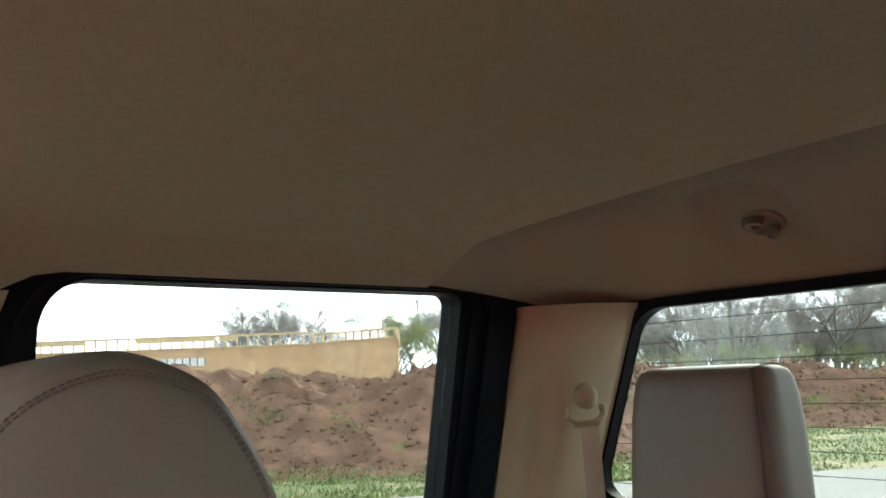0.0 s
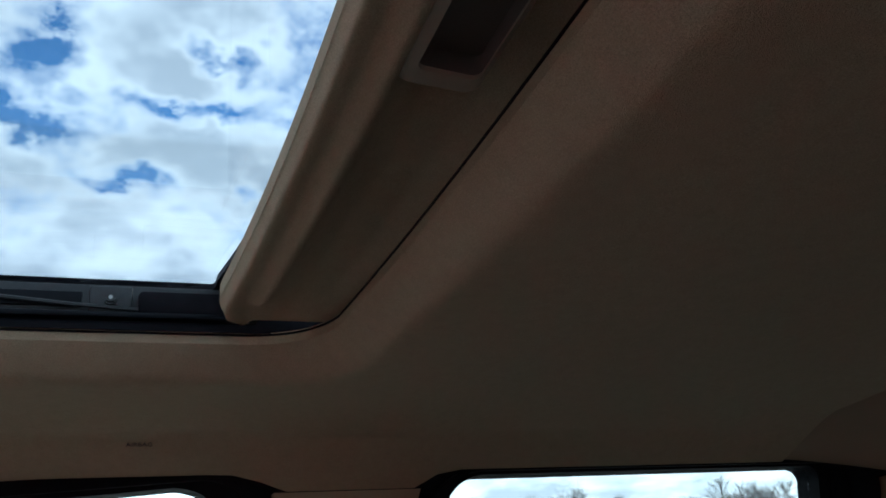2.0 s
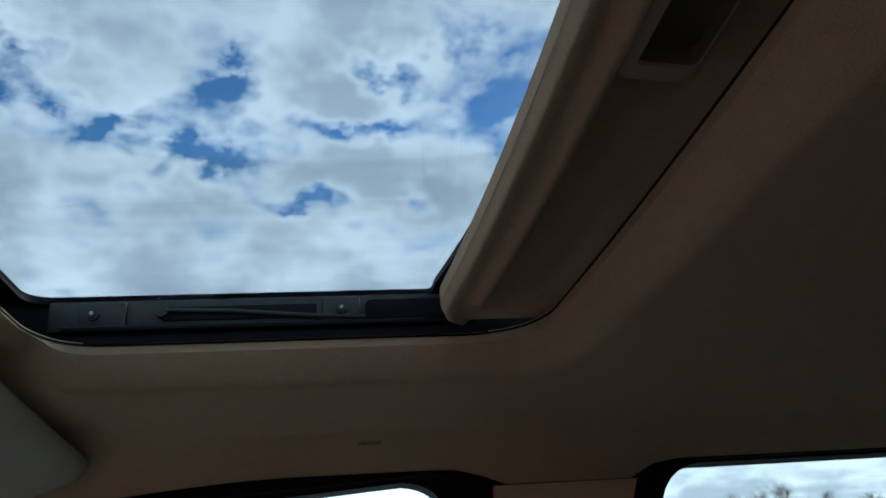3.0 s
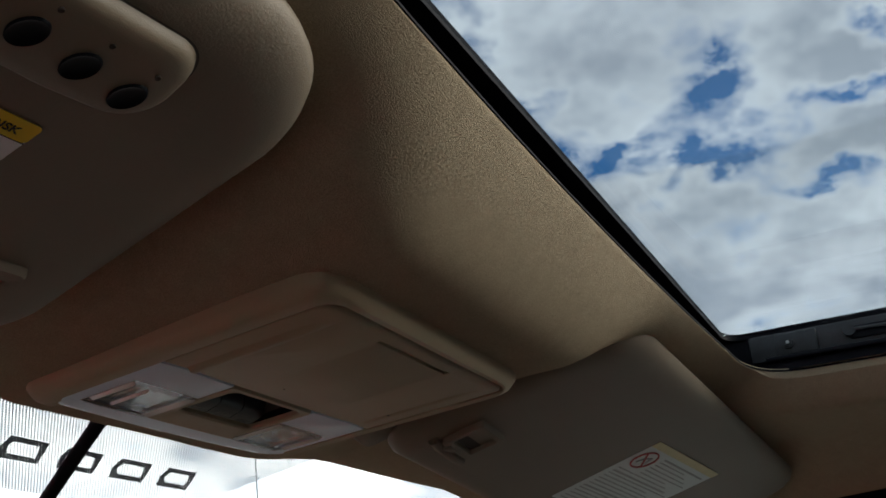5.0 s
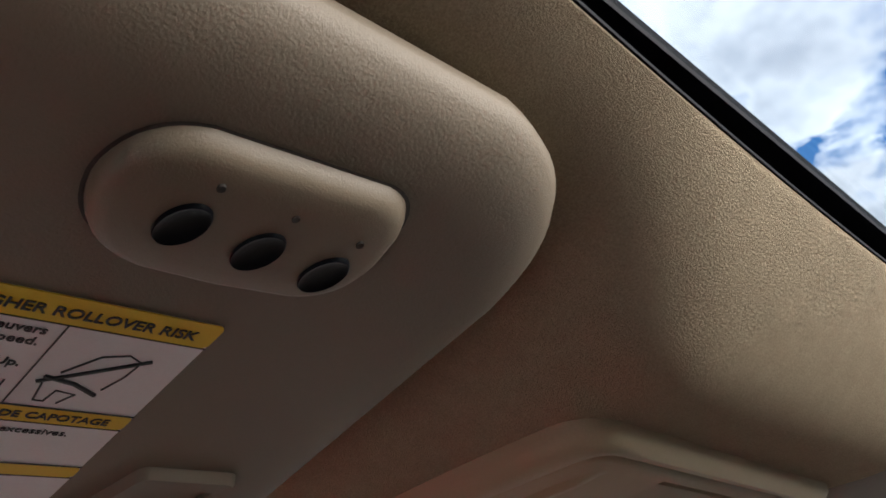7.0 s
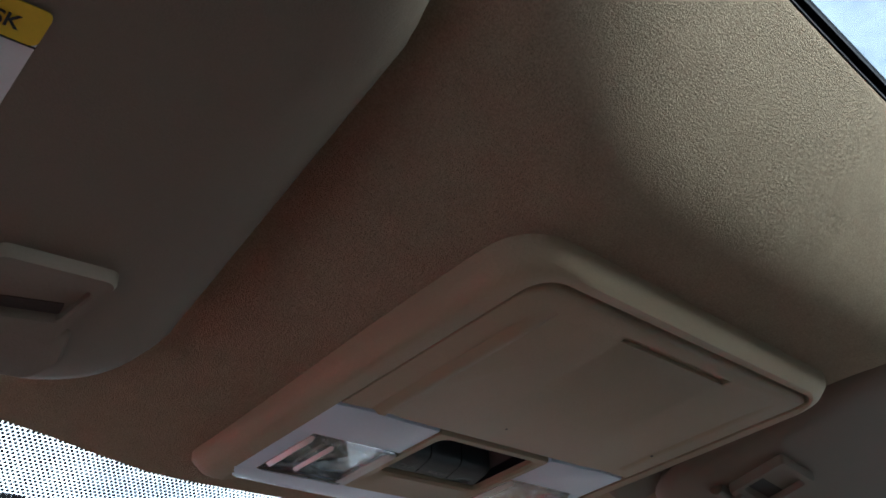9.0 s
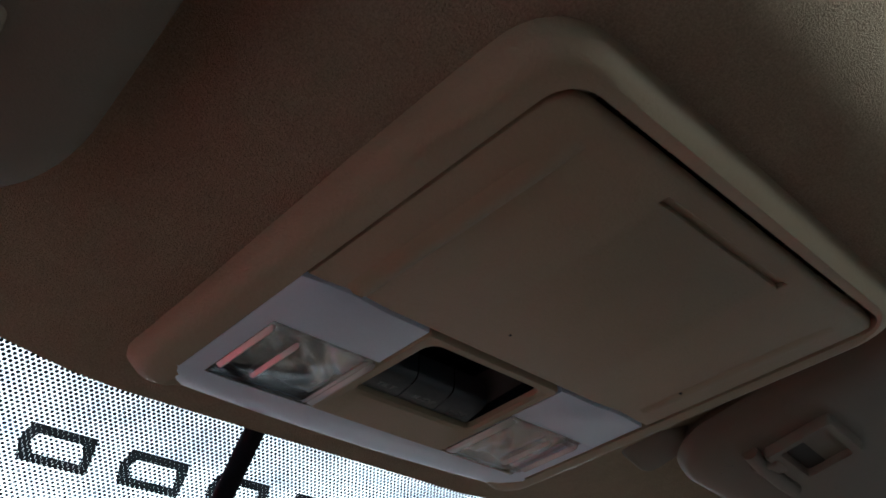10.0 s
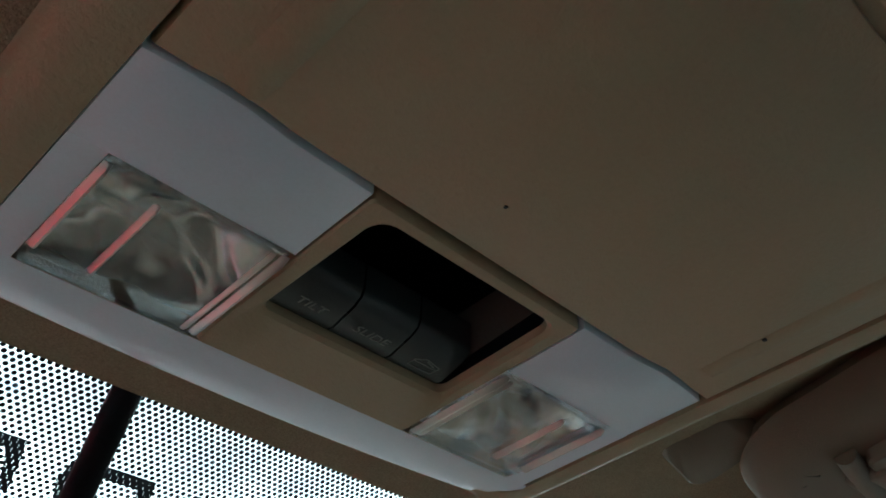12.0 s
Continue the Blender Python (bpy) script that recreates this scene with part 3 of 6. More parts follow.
def on_screen(x, s, d=0.0):
    """A point of the windscreen, s metres below its upper edge; the screen is bowed a little."""
    return Vector((x, 0, 0)) + WS_TOP + WS_DOWN * s + WS_NORMAL * (d + 0.003) + Vector((0, -0.10 * x * x, 0.02 * x * x))


def make_windscreen():
    win = empty("window_front", "bowed windscreen with a dotted shade band", "windscreen", kind="structure")
    pane = part("pane", grid(lambda u, v: on_screen((u - 0.5) * 1.40, -0.075 + 0.805 * v, 0.004), 28, 12, 0.005, tuple(WS_NORMAL)), M_SCREEN, win)
    pane.visible_shadow = False

    def dot_print(limit):
        """Black dots in staggered rows, printed on the glass; limit is their radius in parts of the pitch."""
        dots = bpy.data.materials.new("printed_dots")
        dots.use_nodes = True
        nt = dots.node_tree
        nt.nodes.clear()
        N, L = nt.nodes.new, nt.links.new

        def calc(op, a, b=None, c=None):
            n = N("ShaderNodeMath"); n.operation = op
            for i, v in enumerate((a, b, c)):
                if v is None:
                    continue
                if isinstance(v, (int, float)):
                    n.inputs[i].default_value = v
                else:
                    L(v, n.inputs[i])
            return n.outputs[0]
        uv = N("ShaderNodeUVMap"); uv.uv_map = "band"
        sp = N("ShaderNodeSeparateXYZ"); L(uv.outputs[0], sp.inputs[0])
        best = None
        for ox, oy in ((0, 0), (0.5, 0.5)):
            fx = calc("SUBTRACT", calc("FRACT", calc("ADD", sp.outputs[0], ox)), 0.5)
            fy = calc("MULTIPLY", calc("SUBTRACT", calc("FRACT", calc("ADD", sp.outputs[1], oy)), 0.5), 1.5)
            r = calc("SQRT", calc("ADD", calc("MULTIPLY", fx, fx), calc("MULTIPLY", fy, fy)))
            best = r if best is None else calc("MINIMUM", best, r)
        # the dots dwindle away from the upper edge
        small = calc("MULTIPLY_ADD", sp.outputs[1], -0.0030, limit)
        hit = calc("LESS_THAN", best, small)
        tr = N("ShaderNodeBsdfTransparent")
        df = N("ShaderNodeBsdfPrincipled"); df.inputs["Base Color"].default_value = (0.010, 0.014, 0.026, 1); df.inputs["Roughness"].default_value = 0.5
        mx = N("ShaderNodeMixShader"); L(hit, mx.inputs[0]); L(tr.outputs[0], mx.inputs[1]); L(df.outputs[0], mx.inputs[2])
        out = N("ShaderNodeOutputMaterial"); L(mx.outputs[0], out.inputs[0])
        return dots
    fine_dots, merged_dots = dot_print(0.365), dot_print(0.52)

    def band(bm, name, pitch, mat):
        layer = bm.loops.layers.uv.new("band")
        for f in bm.faces:
            for lp in f.loops:
                x = lp.vert.co.x
                s = (lp.vert.co - WS_TOP - Vector((x, -0.10 * x * x, 0.02 * x * x))).dot(WS_DOWN)
                lp[layer].uv = (x / pitch, s / (pitch * 1.5))
        return part(name, bm, mat, win, smooth=False)
    # the band ends in a slant on both sides
    def f(u, v):
        half = 0.245 - 0.11 * smooth(0.0, 1.0, v)
        mid = -0.16
        x = mid + (u - 0.5) * 2 * (half + 0.16)
        return on_screen(x, -0.05 + 0.130 * v, 0.0005)
    band(grid(f, 30, 6), "shade_band", 0.0027, fine_dots)

    # lettering reduced to plain slanted outline shapes
    for i in range(9):
        x1 = 0.102 - 0.0505 * i - (0.03 if i > 4 else 0)
        if x1 < -0.42:
            break
        w, h = 0.036, 0.021

        def o(k):
            return [on_screen(x1 - a, 0.031 + b, -0.0006) for a, b in
                    ((k + 0.003, k), (w - k - 0.001, k), (w - k + 0.001, h * 0.5), (w - k - 0.003, h - k), (k - 0.001, h - k), (k + 0.0005, h * 0.5))]
        bm = loft([o(0.0), o(0.0052)])
        band(bm, "letter_shape", 0.0027, merged_dots)
    wire = [on_screen(0.143 + 0.066 * k, 0.0 + 0.065 * k, -0.002) for k in (0, 0.3, 0.6, 1, 2, 4, 6)]
    part("antenna_wire", tube(wire, 0.0005, 5), M_INK, win)
    # header trim behind the headliner's edge
    part("upper_frame", grid(lambda u, v: on_screen((u - 0.5) * 1.42, -0.15 + 0.075 * v, 0.012 + 0.02 * (1 - v)), 20, 3, 0.02, tuple(WS_NORMAL)), M_RUBBER, win)
    for s in (1, -1):
        def ap(u, v):
            p = on_screen(s * (0.60 + 0.05 * v), 0.74 * v, 0)
            q = Vector((s * 0.705, 0.56 + 0.46 * v, 1.742 - 0.46 * v))
            return p.lerp(q, u) + Vector((-s * 0.02 * math.sin(math.pi * u), -0.03 * math.sin(math.pi * u), 0))
        ob = part("pillar_front", grid(ap, 8, 16, 0.03, (s * 0.5, 0.6, 0.3)), M_TRIM)
        tagged(ob, "beige trim of the slanted windscreen pillar", "pillar", kind="structure")


make_windscreen()


def make_body():
    """The outer skin: roof with its opening, bonnet, wings, floor and dashboard."""
    hole = round_loop([(-0.474, -0.625, 0.02), (0.474, -0.625, 0.02), (0.474, 0.364, 0.02), (-0.474, 0.364, 0.02)], 6, 10)
    edge = round_loop([(-0.755, -1.16, 0.06), (0.755, -1.16, 0.06), (0.735, 0.655, 0.06), (-0.735, 0.655, 0.06)], 6, 10)

    def zz(x, y):
        return 1.894 - 0.05 * (abs(x) / 0.74) ** 3 - 0.087 * smooth(0.42, 0.76, y) - 0.06 * smooth(-0.95, -1.17, y)
    loops = [[(x, y, 1.872) for x, y in hole], [(x, y, zz(x, y)) for x, y in hole]]
    for k in (0.3, 0.6, 0.85, 1.0):
        loops.append([(a[0] + (b[0] - a[0]) * k, a[1] + (b[1] - a[1]) * k, zz(a[0] + (b[0] - a[0]) * k, a[1] + (b[1] - a[1]) * k)) for a, b in zip(hole, edge)])
    loops.append([(x * 1.03, y * 1.01, 1.772 if y < 0.5 else 1.800) for x, y in edge])
    roof = part("roof_panel", loft(loops), M_PAINT)
    tagged(roof, "silver painted steel roof skin round the sunroof", "roof", kind="structure")
    bon = part("bonnet", grid(lambda u, v: ((u - 0.5) * 1.75, 1.32 + 1.25 * v, 1.235 + 0.035 * math.sin(math.pi * u) - 0.10 * v ** 3), 16, 16, 0.03), M_PAINT)
    tagged(bon, "glossy silver truck bonnet in front of the windscreen", "bonnet", kind="structure")
    for s in (1, -1):
        wing = part("front_wing", rbox((0.10, 1.45, 0.62), (s * 0.90, 1.80, 0.88), 0.05), M_PAINT)
        tagged(wing, "silver front wing of the truck", "wing", kind="structure")
    nose = part("grille_panel", rbox((1.80, 0.12, 0.60), (0, 2.58, 0.85), 0.05), M_PAINT)
    tagged(nose, "silver front end of the truck", "front panel", kind="structure")
    floor = part("floor", rbox((1.70, 2.56, 0.06), (0, 0.145, 0.55), 0.01), M_CARPET)
    tagged(floor, "tan carpeted cab floor", "floor", kind="structure")
    bulk = part("wall_front", rbox((1.66, 0.06, 0.72), (0, 1.45, 0.88), 0.01), M_DASH)
    tagged(bulk, "dark bulkhead ahead of the dashboard", "wall", kind="structure")

    def dash(u, v):
        a = v * 1.0
        y = 0.84 + 0.50 * smooth(0.35, 1.0, a)
        z = 0.78 + 0.37 * smooth(0.0, 0.45, a) + 0.02 * a
        return (u - 0.5) * 1.56, y, z
    d = part("dashboard", grid(dash, 12, 24, 0.04), M_TAN)
    tagged(d, "tan vinyl dashboard below the windscreen", "dashboard", kind="structure")


make_body()


# ---- sunroof ----
def make_sunroof():
    roof = empty("sunroof", "closed glass sunroof in a black frame with side rails", "sunroof")

    def box(h, y0, y1, r):
        return round_loop([(-h, y0, 0.05), (h, y0, 0.05), (h, y1, r), (-h, y1, r)], 8, 14)
    a = box(ROOF_HALF + 0.003, -0.60, ROOF_FRONT + 0.040, 0.05)
    b = box(ROOF_HALF - 0.004, -0.60, ROOF_FRONT + 0.036, 0.05)
    c = box(ROOF_HALF + 0.034, -0.62, ROOF_FRONT + 0.045, 0.03)
    g = box(0.466, -0.60, 0.341, 0.022)
    def up(x, y):
        return ROOF_CROWN * max(0.0, 1 - (x / 0.42) ** 2) * smooth(0.2, 0.29, y)
    part("weather_strip", loft([[(x, y, 1.839 + up(x, y)) for x, y in a], [(x, y, 1.837 + up(x, y)) for x, y in b], [(x, y, 1.843 + up(x, y)) for x, y in b], [(x, y, 1.845 + up(x, y)) for x, y in c]]), M_RUBBER, roof)
    h0 = round_loop([(-ROOF_HALF, ROOF_REAR, 0.062), (ROOF_HALF, ROOF_REAR, 0.062), (ROOF_HALF, ROOF_FRONT, 0.05), (-ROOF_HALF, ROOF_FRONT, 0.05)], 10, 20)
    k0 = (ROOF_FRONT + ROOF_REAR) / 2
    h0 = [(x, y + (front_lip(x) - ROOF_FRONT) * smooth(k0 + 0.1, ROOF_FRONT - 0.01, y) + rear_lip(x) * (1 - smooth(ROOF_REAR + 0.01, k0 - 0.1, y))) for x, y in h0]

    # black strip added on the rim to darken the shaded gap below the sunshade
    part("rim_shade", loft([[(x * k, k0 + (y - k0) * m, h + up(x, y)) for x, y in h0] for k, m, h in
                           ((1.004, 1.006, 1.8350), (0.998, 0.9965, 1.8352), (0.998, 0.9965, 1.8368), (1.02, 1.04, 1.8385))]), M_RUBBER, roof)
    part("well", loft([[(x, y, 1.842) for x, y in c], [(x, y, 1.890) for x, y in c]]), M_RUBBER, roof)
    part("glass_surround", loft([[(x * 1.06, y * 1.06, 1.890) for x, y in c], [(x, y, 1.886) for x, y in g], [(x, y, 1.893) for x, y in g], [(x * 1.06, y * 1.06, 1.900) for x, y in c]]), M_RUBBER, roof)
    pane = part("pane", loft([[(x, y, 1.889) for x, y in g], [(x, y, 1.893) for x, y in g]], cap0=True, cap1=True), M_ROOFGLASS, roof, smooth=False)
    pane.visible_shadow = False
    # rear bar of the glass, with rounded inner corners
    bow = [(0.43 - 0.86 * k / 20, -0.025 - 0.034 * (1 - (1 - k / 10) ** 2)) for k in range(21)]
    arc = [(0.444 + 0.022 * math.sin(a), -0.003 - 0.022 * math.cos(a)) for a in [0.5 * math.pi * k / 8 for k in range(9)]]
    bar = [(-0.466, -0.090), (0.466, -0.090)] + arc[::-1] + bow + [(-x, y) for x, y in arc]
    part("rear_bar", loft([[(x, y, h) for x, y in bar] for h in (1.8835, 1.8888)], cap0=True, cap1=True), M_RUBBER, roof)
    for s in (1, -1):
        x = s * 0.437
        part("side_rail", rbox((0.008, 0.36, 0.028), (x + s * 0.010, 0.135, 1.866), 0.002), M_METAL, roof)
        part("lower_track", rbox((0.012, 0.36, 0.005), (x - s * 0.004, 0.12, 1.8495), 0.002), M_BLACK, roof)
        part("inset", rbox((0.003, 0.135, 0.013), (x + s * 0.005, 0.150, 1.866), 0.001), M_BLACK, roof)
        part("bracket", rbox((0.005, 0.040, 0.023), (x + s * 0.004, 0.268, 1.866), 0.002), M_METAL, roof)
        part("bracket", rbox((0.005, 0.034, 0.023), (x + s * 0.004, 0.060, 1.866), 0.002), M_METAL, roof)
        arm = [(x, 0.215, 1.868), (x, 0.16, 1.866), (x, 0.09, 1.860), (x, 0.00, 1.855)]
        part("lift_arm", tube(arm, 0.0018, 6), M_METAL, roof)
        part("arm_pivot", tube([(x - s * 0.001, 0.218, 1.868), (x + s * 0.006, 0.218, 1.868)], 0.006, 12), M_METAL, roof)
        part("guide_block", rbox((0.012, 0.085, 0.022), (x + s * 0.001, -0.004, 1.8625), 0.005), M_RUBBER, roof)
        for y in (0.060, 0.276):
            sc = part("screw", join(tube([(x + s * 0.004, y, 1.866), (x - s * 0.001, y, 1.866)], 0.0056, 12), tube([(x, y, 1.866), (x - s * 0.0035, y, 1.866)], 0.0038, 12)), M_METAL, roof)
            part("socket", tube([(x - s * 0.0033, y, 1.866), (x - s * 0.0040, y, 1.866)], 0.0018, 6), M_STEEL, sc)
    return roof


make_sunroof()


def make_shade():
    shade = empty("sunshade", "sliding beige fleece sunshade, pushed back in the sunroof", "sunshade")
    front, rear, half = -0.021, -0.46, 0.404

    def f(u, v):
        x = (u - 0.5) * 2 * half
        y = front + (rear - front) * v ** 1.6
        d = front - y
        ax = abs(x)
        z = 1.8445
        z -= 0.005 * math.exp(-((d - 0.008) / 0.008) ** 2)                       # front roll
        ridge = math.exp(-((d - 0.027) / 0.0085) ** 2)
        z -= 0.011 * ridge * (1 - smooth(half - 0.055, half - 0.025, ax))
        z += 0.011 * smooth(0.030, 0.062, d) * (1 - smooth(half - 0.05, half - 0.01, ax)) * (1 - smooth(0.085, 0.11, d))
        z -= 0.004 * math.exp(-((ax - half + 0.004) / 0.015) ** 2)
        # rounded front corners and edge
        k = max(0.0, ax - (half - 0.03)) / 0.03
        y -= 0.016 * (1 - math.sqrt(max(0.0, 1 - k * k))) * (1 - smooth(0, 0.05, d))
        y += 1.6 * rear_lip(x)
        z += 0.007 * (1 - smooth(0, 0.005, d))
        z += 0.006 * (1 - (x / half) ** 2)
        return x, y, z
    part("panel", grid(f, 90, 150, 0.012, (0, 0, 1)), M_LINER, shade)
    # finger cup in the middle: the rim stands proud, the pocket is open
    zc = 1.8445 + 0.008
    CUP_X = -0.008
    o = [(x + CUP_X, y + 0.015) for x, y in round_loop([(-0.046, -0.127, 0.006), (0.046, -0.127, 0.006), (0.041, -0.084, 0.011), (-0.041, -0.084, 0.011)], 5, 3)]
    i = [(x + CUP_X, y + 0.015) for x, y in round_loop([(-0.039, -0.1235, 0.004), (0.029, -0.1235, 0.004), (0.025, -0.092, 0.004), (-0.035, -0.092, 0.004)], 5, 3)]
    cup = part("finger_cup", loft([[(x, y, zc + 0.002) for x, y in o], [(CUP_X + (x - CUP_X) * 0.97, y, zc - 0.010) for x, y in o], [(CUP_X + (x - CUP_X) * 1.05, y, zc - 0.012) for x, y in i], [(x, y, zc - 0.0105) for x, y in i]]), M_VINYL, shade, "beige plastic finger cup")
    part("pocket", loft([[(x, y, zc - 0.0104) for x, y in i], [(CUP_X + (x - CUP_X) * 0.9, y, zc - 0.002) for x, y in i], [(CUP_X + (x - CUP_X) * 0.7, y, zc - 0.0015) for x, y in i]], cap1=True), M_DASH, cup)


make_shade()


# ---- overhead console ----
def con(x, y, d=0.0):
    """A point of the console's face, d metres proud of it towards the cabin."""
    return Vector((x, y, 1.7800 - (y - 0.45) * 0.09 - d))


def slab(loop, d0, d1, soft=0.0):
    """A plate on the console with softened lower edge."""
    n = len(loop)
    mx, my = sum(p[0] for p in loop) / n, sum(p[1] for p in loop) / n

    def inset(k):
        out = []
        for x, y in loop:
            v = Vector((x - mx, y - my))
            s = max(0.0, 1 - k / max(v.length, 1e-6))
            out.append((mx + v.x * s, my + v.y * s))
        return out
    rings = [[con(x, y, d0) for x, y in loop], [con(x, y, d1 - soft) for x, y in loop]]
    if soft:
        rings += [[con(x, y, d1 - soft * 0.3) for x, y in inset(soft * 0.3)], [con(x, y, d1) for x, y in inset(soft)]]
    return loft(rings, cap0=True, cap1=True)


def text_part(body, size, mat, parent, m, name="lettering", label="", align="LEFT", bold=0.0):
    cu = bpy.data.curves.new("txt", "FONT")
    cu.body, cu.size, cu.align_x, cu.extrude = body, size, align, 0.00012
    cu.resolution_u, cu.offset = 3, bold
    tmp = bpy.data.objects.new("txt", cu)
    scene.collection.objects.link(tmp)
    dg = bpy.context.evaluated_depsgraph_get()
    dg.update()
    me = bpy.data.meshes.new_from_object(tmp.evaluated_get(dg))
    bpy.data.objects.remove(tmp)
    bpy.data.curves.remove(cu)
    me.materials.clear()
    me.materials.append(mat)
    me.transform(m)
    ob = new(name, me)
    ob.parent = parent
    if label:
        ob["label"] = label
    return ob


def con_frame(x, y, d):
    """Axes for writing on the console, read by someone who looks forwards and up."""
    ex = Vector((1, 0, 0))
    ey = -Vector((0, 1, -0.09)).normalized()      # text's up points to the rear
    ez = ex.cross(ey)
    m = Matrix((ex, ey, ez)).transposed().to_4x4()
    m.translation = con(x, y, d)
    return m


def make_console():
    c = empty("overhead_console", "beige overhead console with map lamps, switches and storage bin", "console", (0, 0.55, 1.77))
    inv = Matrix.Translation((0, -0.55, -1.77))

    def add(name, bm, mat, parent, label=""):
        bm.transform(inv)
        return part(name, bm, mat, parent, label)
    # bezel: outer rim, stepping in to the face
    o = round_loop([(-0.130, 0.430, 0.022), (0.1285, 0.4315, 0.026), (0.128, 0.679, 0.014), (-0.1295, 0.680, 0.014)], 8, 10)
    i = round_loop([(-0.1106, 0.4424, 0.012), (0.114, 0.4424, 0.012), (0.112, 0.665, 0.010), (-0.1106, 0.665, 0.010)], 8, 10)
    def ring(loop, d, kx=1.0, ky=1.0):
        """A ring of the bezel; its front run lies low, under the lamp strip."""
        out = []
        for x, y in loop:
            x, y = x * kx, 0.55 + (y - 0.55) * ky
            low = smooth(0.646, 0.658, y) * (1 - smooth(0.096, 0.108, abs(x)))
            out.append(con(x, y, d - max(0.0, d - 0.002) * low))
        return out
    add("bezel", loft([ring(o, -0.012), ring(o, 0.002, 0.995, 0.995), ring(o, 0.0075, 0.965, 0.972), ring(o, 0.0095, 0.925, 0.945), ring(i, 0.0085), ring(i, -0.031)]), M_PLASTIC, c)
    add("backing", slab(i, -0.036, -0.030), M_BLACK, c)

    # bin door, with a wavy front edge and a finger slot
    def door_front(x):
        return 0.5704 - 0.0015 * math.exp(-((abs(x) - 0.087) / 0.010) ** 2)
    left = [(-0.1092, 0.462), (-0.1083, 0.4545), (-0.1050, 0.4492), (-0.098, 0.4468)]
    right = [(0.100, 0.4462), (0.108, 0.4466), (0.1118, 0.4485), (0.1125, 0.453)]
    frontl = [(x, door_front(x)) for x in [0.1125 - 0.2217 * k / 24 for k in range(25)]]
    outline = left + [(-0.098 + 0.198 * k / 10, 0.4465) for k in range(1, 10)] + right + frontl
    mx, my = 0.0, 0.505

    def shrink(k):
        return [(mx + (x - mx) * (1 - k / 0.11), my + (y - my) * (1 - k / 0.06)) for x, y in outline]
    SX0, SX1, SY0, SY1 = -0.040, 0.046, 0.4560, 0.4602

    def clamp(e):
        return [(min(SX1 + e, max(SX0 - e, x)), min(SY1 + e, max(SY0 - e, y))) for x, y in outline]
    bm = loft([[con(x, y, 0.0040) for x, y in outline], [con(x, y, 0.0062) for x, y in outline], [con(x, y, 0.0078) for x, y in shrink(0.0008)], [con(x, y, 0.0085) for x, y in shrink(0.0024)],
               [con(x, y, 0.0085) for x, y in clamp(0.0006)], [con(x, y, 0.0080) for x, y in clamp(0.0)], [con(x, y, 0.0050) for x, y in clamp(0.0)]], cap0=True)
    bmesh.ops.remove_doubles(bm, verts=bm.verts[:], dist=0.00001)
    door = add("bin_door", bm, M_PLASTIC, c)
    slot = grid(lambda u, v: con(SX0 - 0.0005 + (SX1 - SX0 + 0.001) * u, SY0 - 0.0005 + (SY1 - SY0 + 0.001) * v, 0.0068 - 0.0010 * v), 8, 4, 0.001, (0, 0, 1))
    slot.transform(inv)
    part("finger_slot", slot, M_PLASTIC, door, "narrow recessed finger slot")
    ridge = []
    for k in range(13):
        t = k / 12
        x, y = -0.088, 0.566 - 0.109 * t
        h = 0.0026 * (1 - smooth(0.80, 1.0, t))
        ridge.append([con(x - 0.006, y, 0.0082), con(x - 0.002, y, 0.0084 + h), con(x + 0.002, y, 0.0084 + h), con(x + 0.006, y, 0.0082)])
    part_r = loft(ridge, close=False)
    part_r.transform(inv)
    part("ridge", part_r, M_PLASTIC, door)
    ridge = []
    for k in range(13):
        t = k / 12
        x, y = 0.096, 0.560 - 0.105 * t
        h = 0.0008 * (1 - smooth(0.75, 1.0, t))
        ridge.append([con(x - 0.005, y, 0.0082), con(x - 0.002, y, 0.0084 + h), con(x + 0.002, y, 0.0084 + h), con(x + 0.005, y, 0.0082)])
    part_r = loft(ridge, close=False)
    part_r.transform(inv)
    part("ridge", part_r, M_PLASTIC, door)
    dot = rbox((0.0012, 0.0012, 0.0006), con(0.0925, 0.5365, 0.0092), 0)
    dot.transform(inv)
    part("speck", dot, M_INK, door)
    dot = rbox((0.0009, 0.0009, 0.0004), con(-0.0155, 0.552, 0.0087), 0)
    dot.transform(inv)
    part("speck", dot, M_INK, door)

    # lamp plates: two frosted wings joined by a strip along the front edge
    def front_edge(x):
        return 0.6818 - 0.40 * x * x - 0.006 * smooth(0.100, 0.1122, abs(x)) ** 2
    wings = []
    for s in (-1, 1):
        x0, x1 = s * 0.0440, s * 0.1102
        wing = add("lamp_plate", slab([(x0, 0.5718), (s * 0.070, 0.5716), (s * 0.084, 0.5702), (s * 0.098, 0.5706), (x1, 0.5716), (x1, 0.6035), (x0, 0.6035)], -0.004, 0.0083, 0.0004), M_LAMP, c, "frosted white lamp plate")
        more = slab([(s * 0.0998, 0.6033), (x1, 0.6033), (x1, 0.6545), (s * 0.0998, 0.6545)], -0.004, 0.0083)
        more.transform(inv)
        part("edge_strip", more, M_LAMP, wing)
        # reflector bowl and clear lens with raised frame
        cx = s * 0.0722

        def bowl(u, v):
            x = cx + (u - 0.5) * 0.055
            y = 0.603 + v * 0.049
            r = math.hypot((u - 0.5) / 0.55, (v - 0.5) / 0.55)
            wob = 0.0022 * math.sin(9 * u + 4 * v) * math.sin(7 * v + 2) + 0.0007 * math.sin(17 * u - 9 * v + 3 * math.sin(5 * v))
            return con(x, y, 0.003 - 0.010 * max(0.0, 1 - r * r) + wob)
        bm = grid(bowl, 34, 34)
        bm.transform(inv)
        part("reflector", bm, M_CHROME, wing, "crinkled silvery reflector")
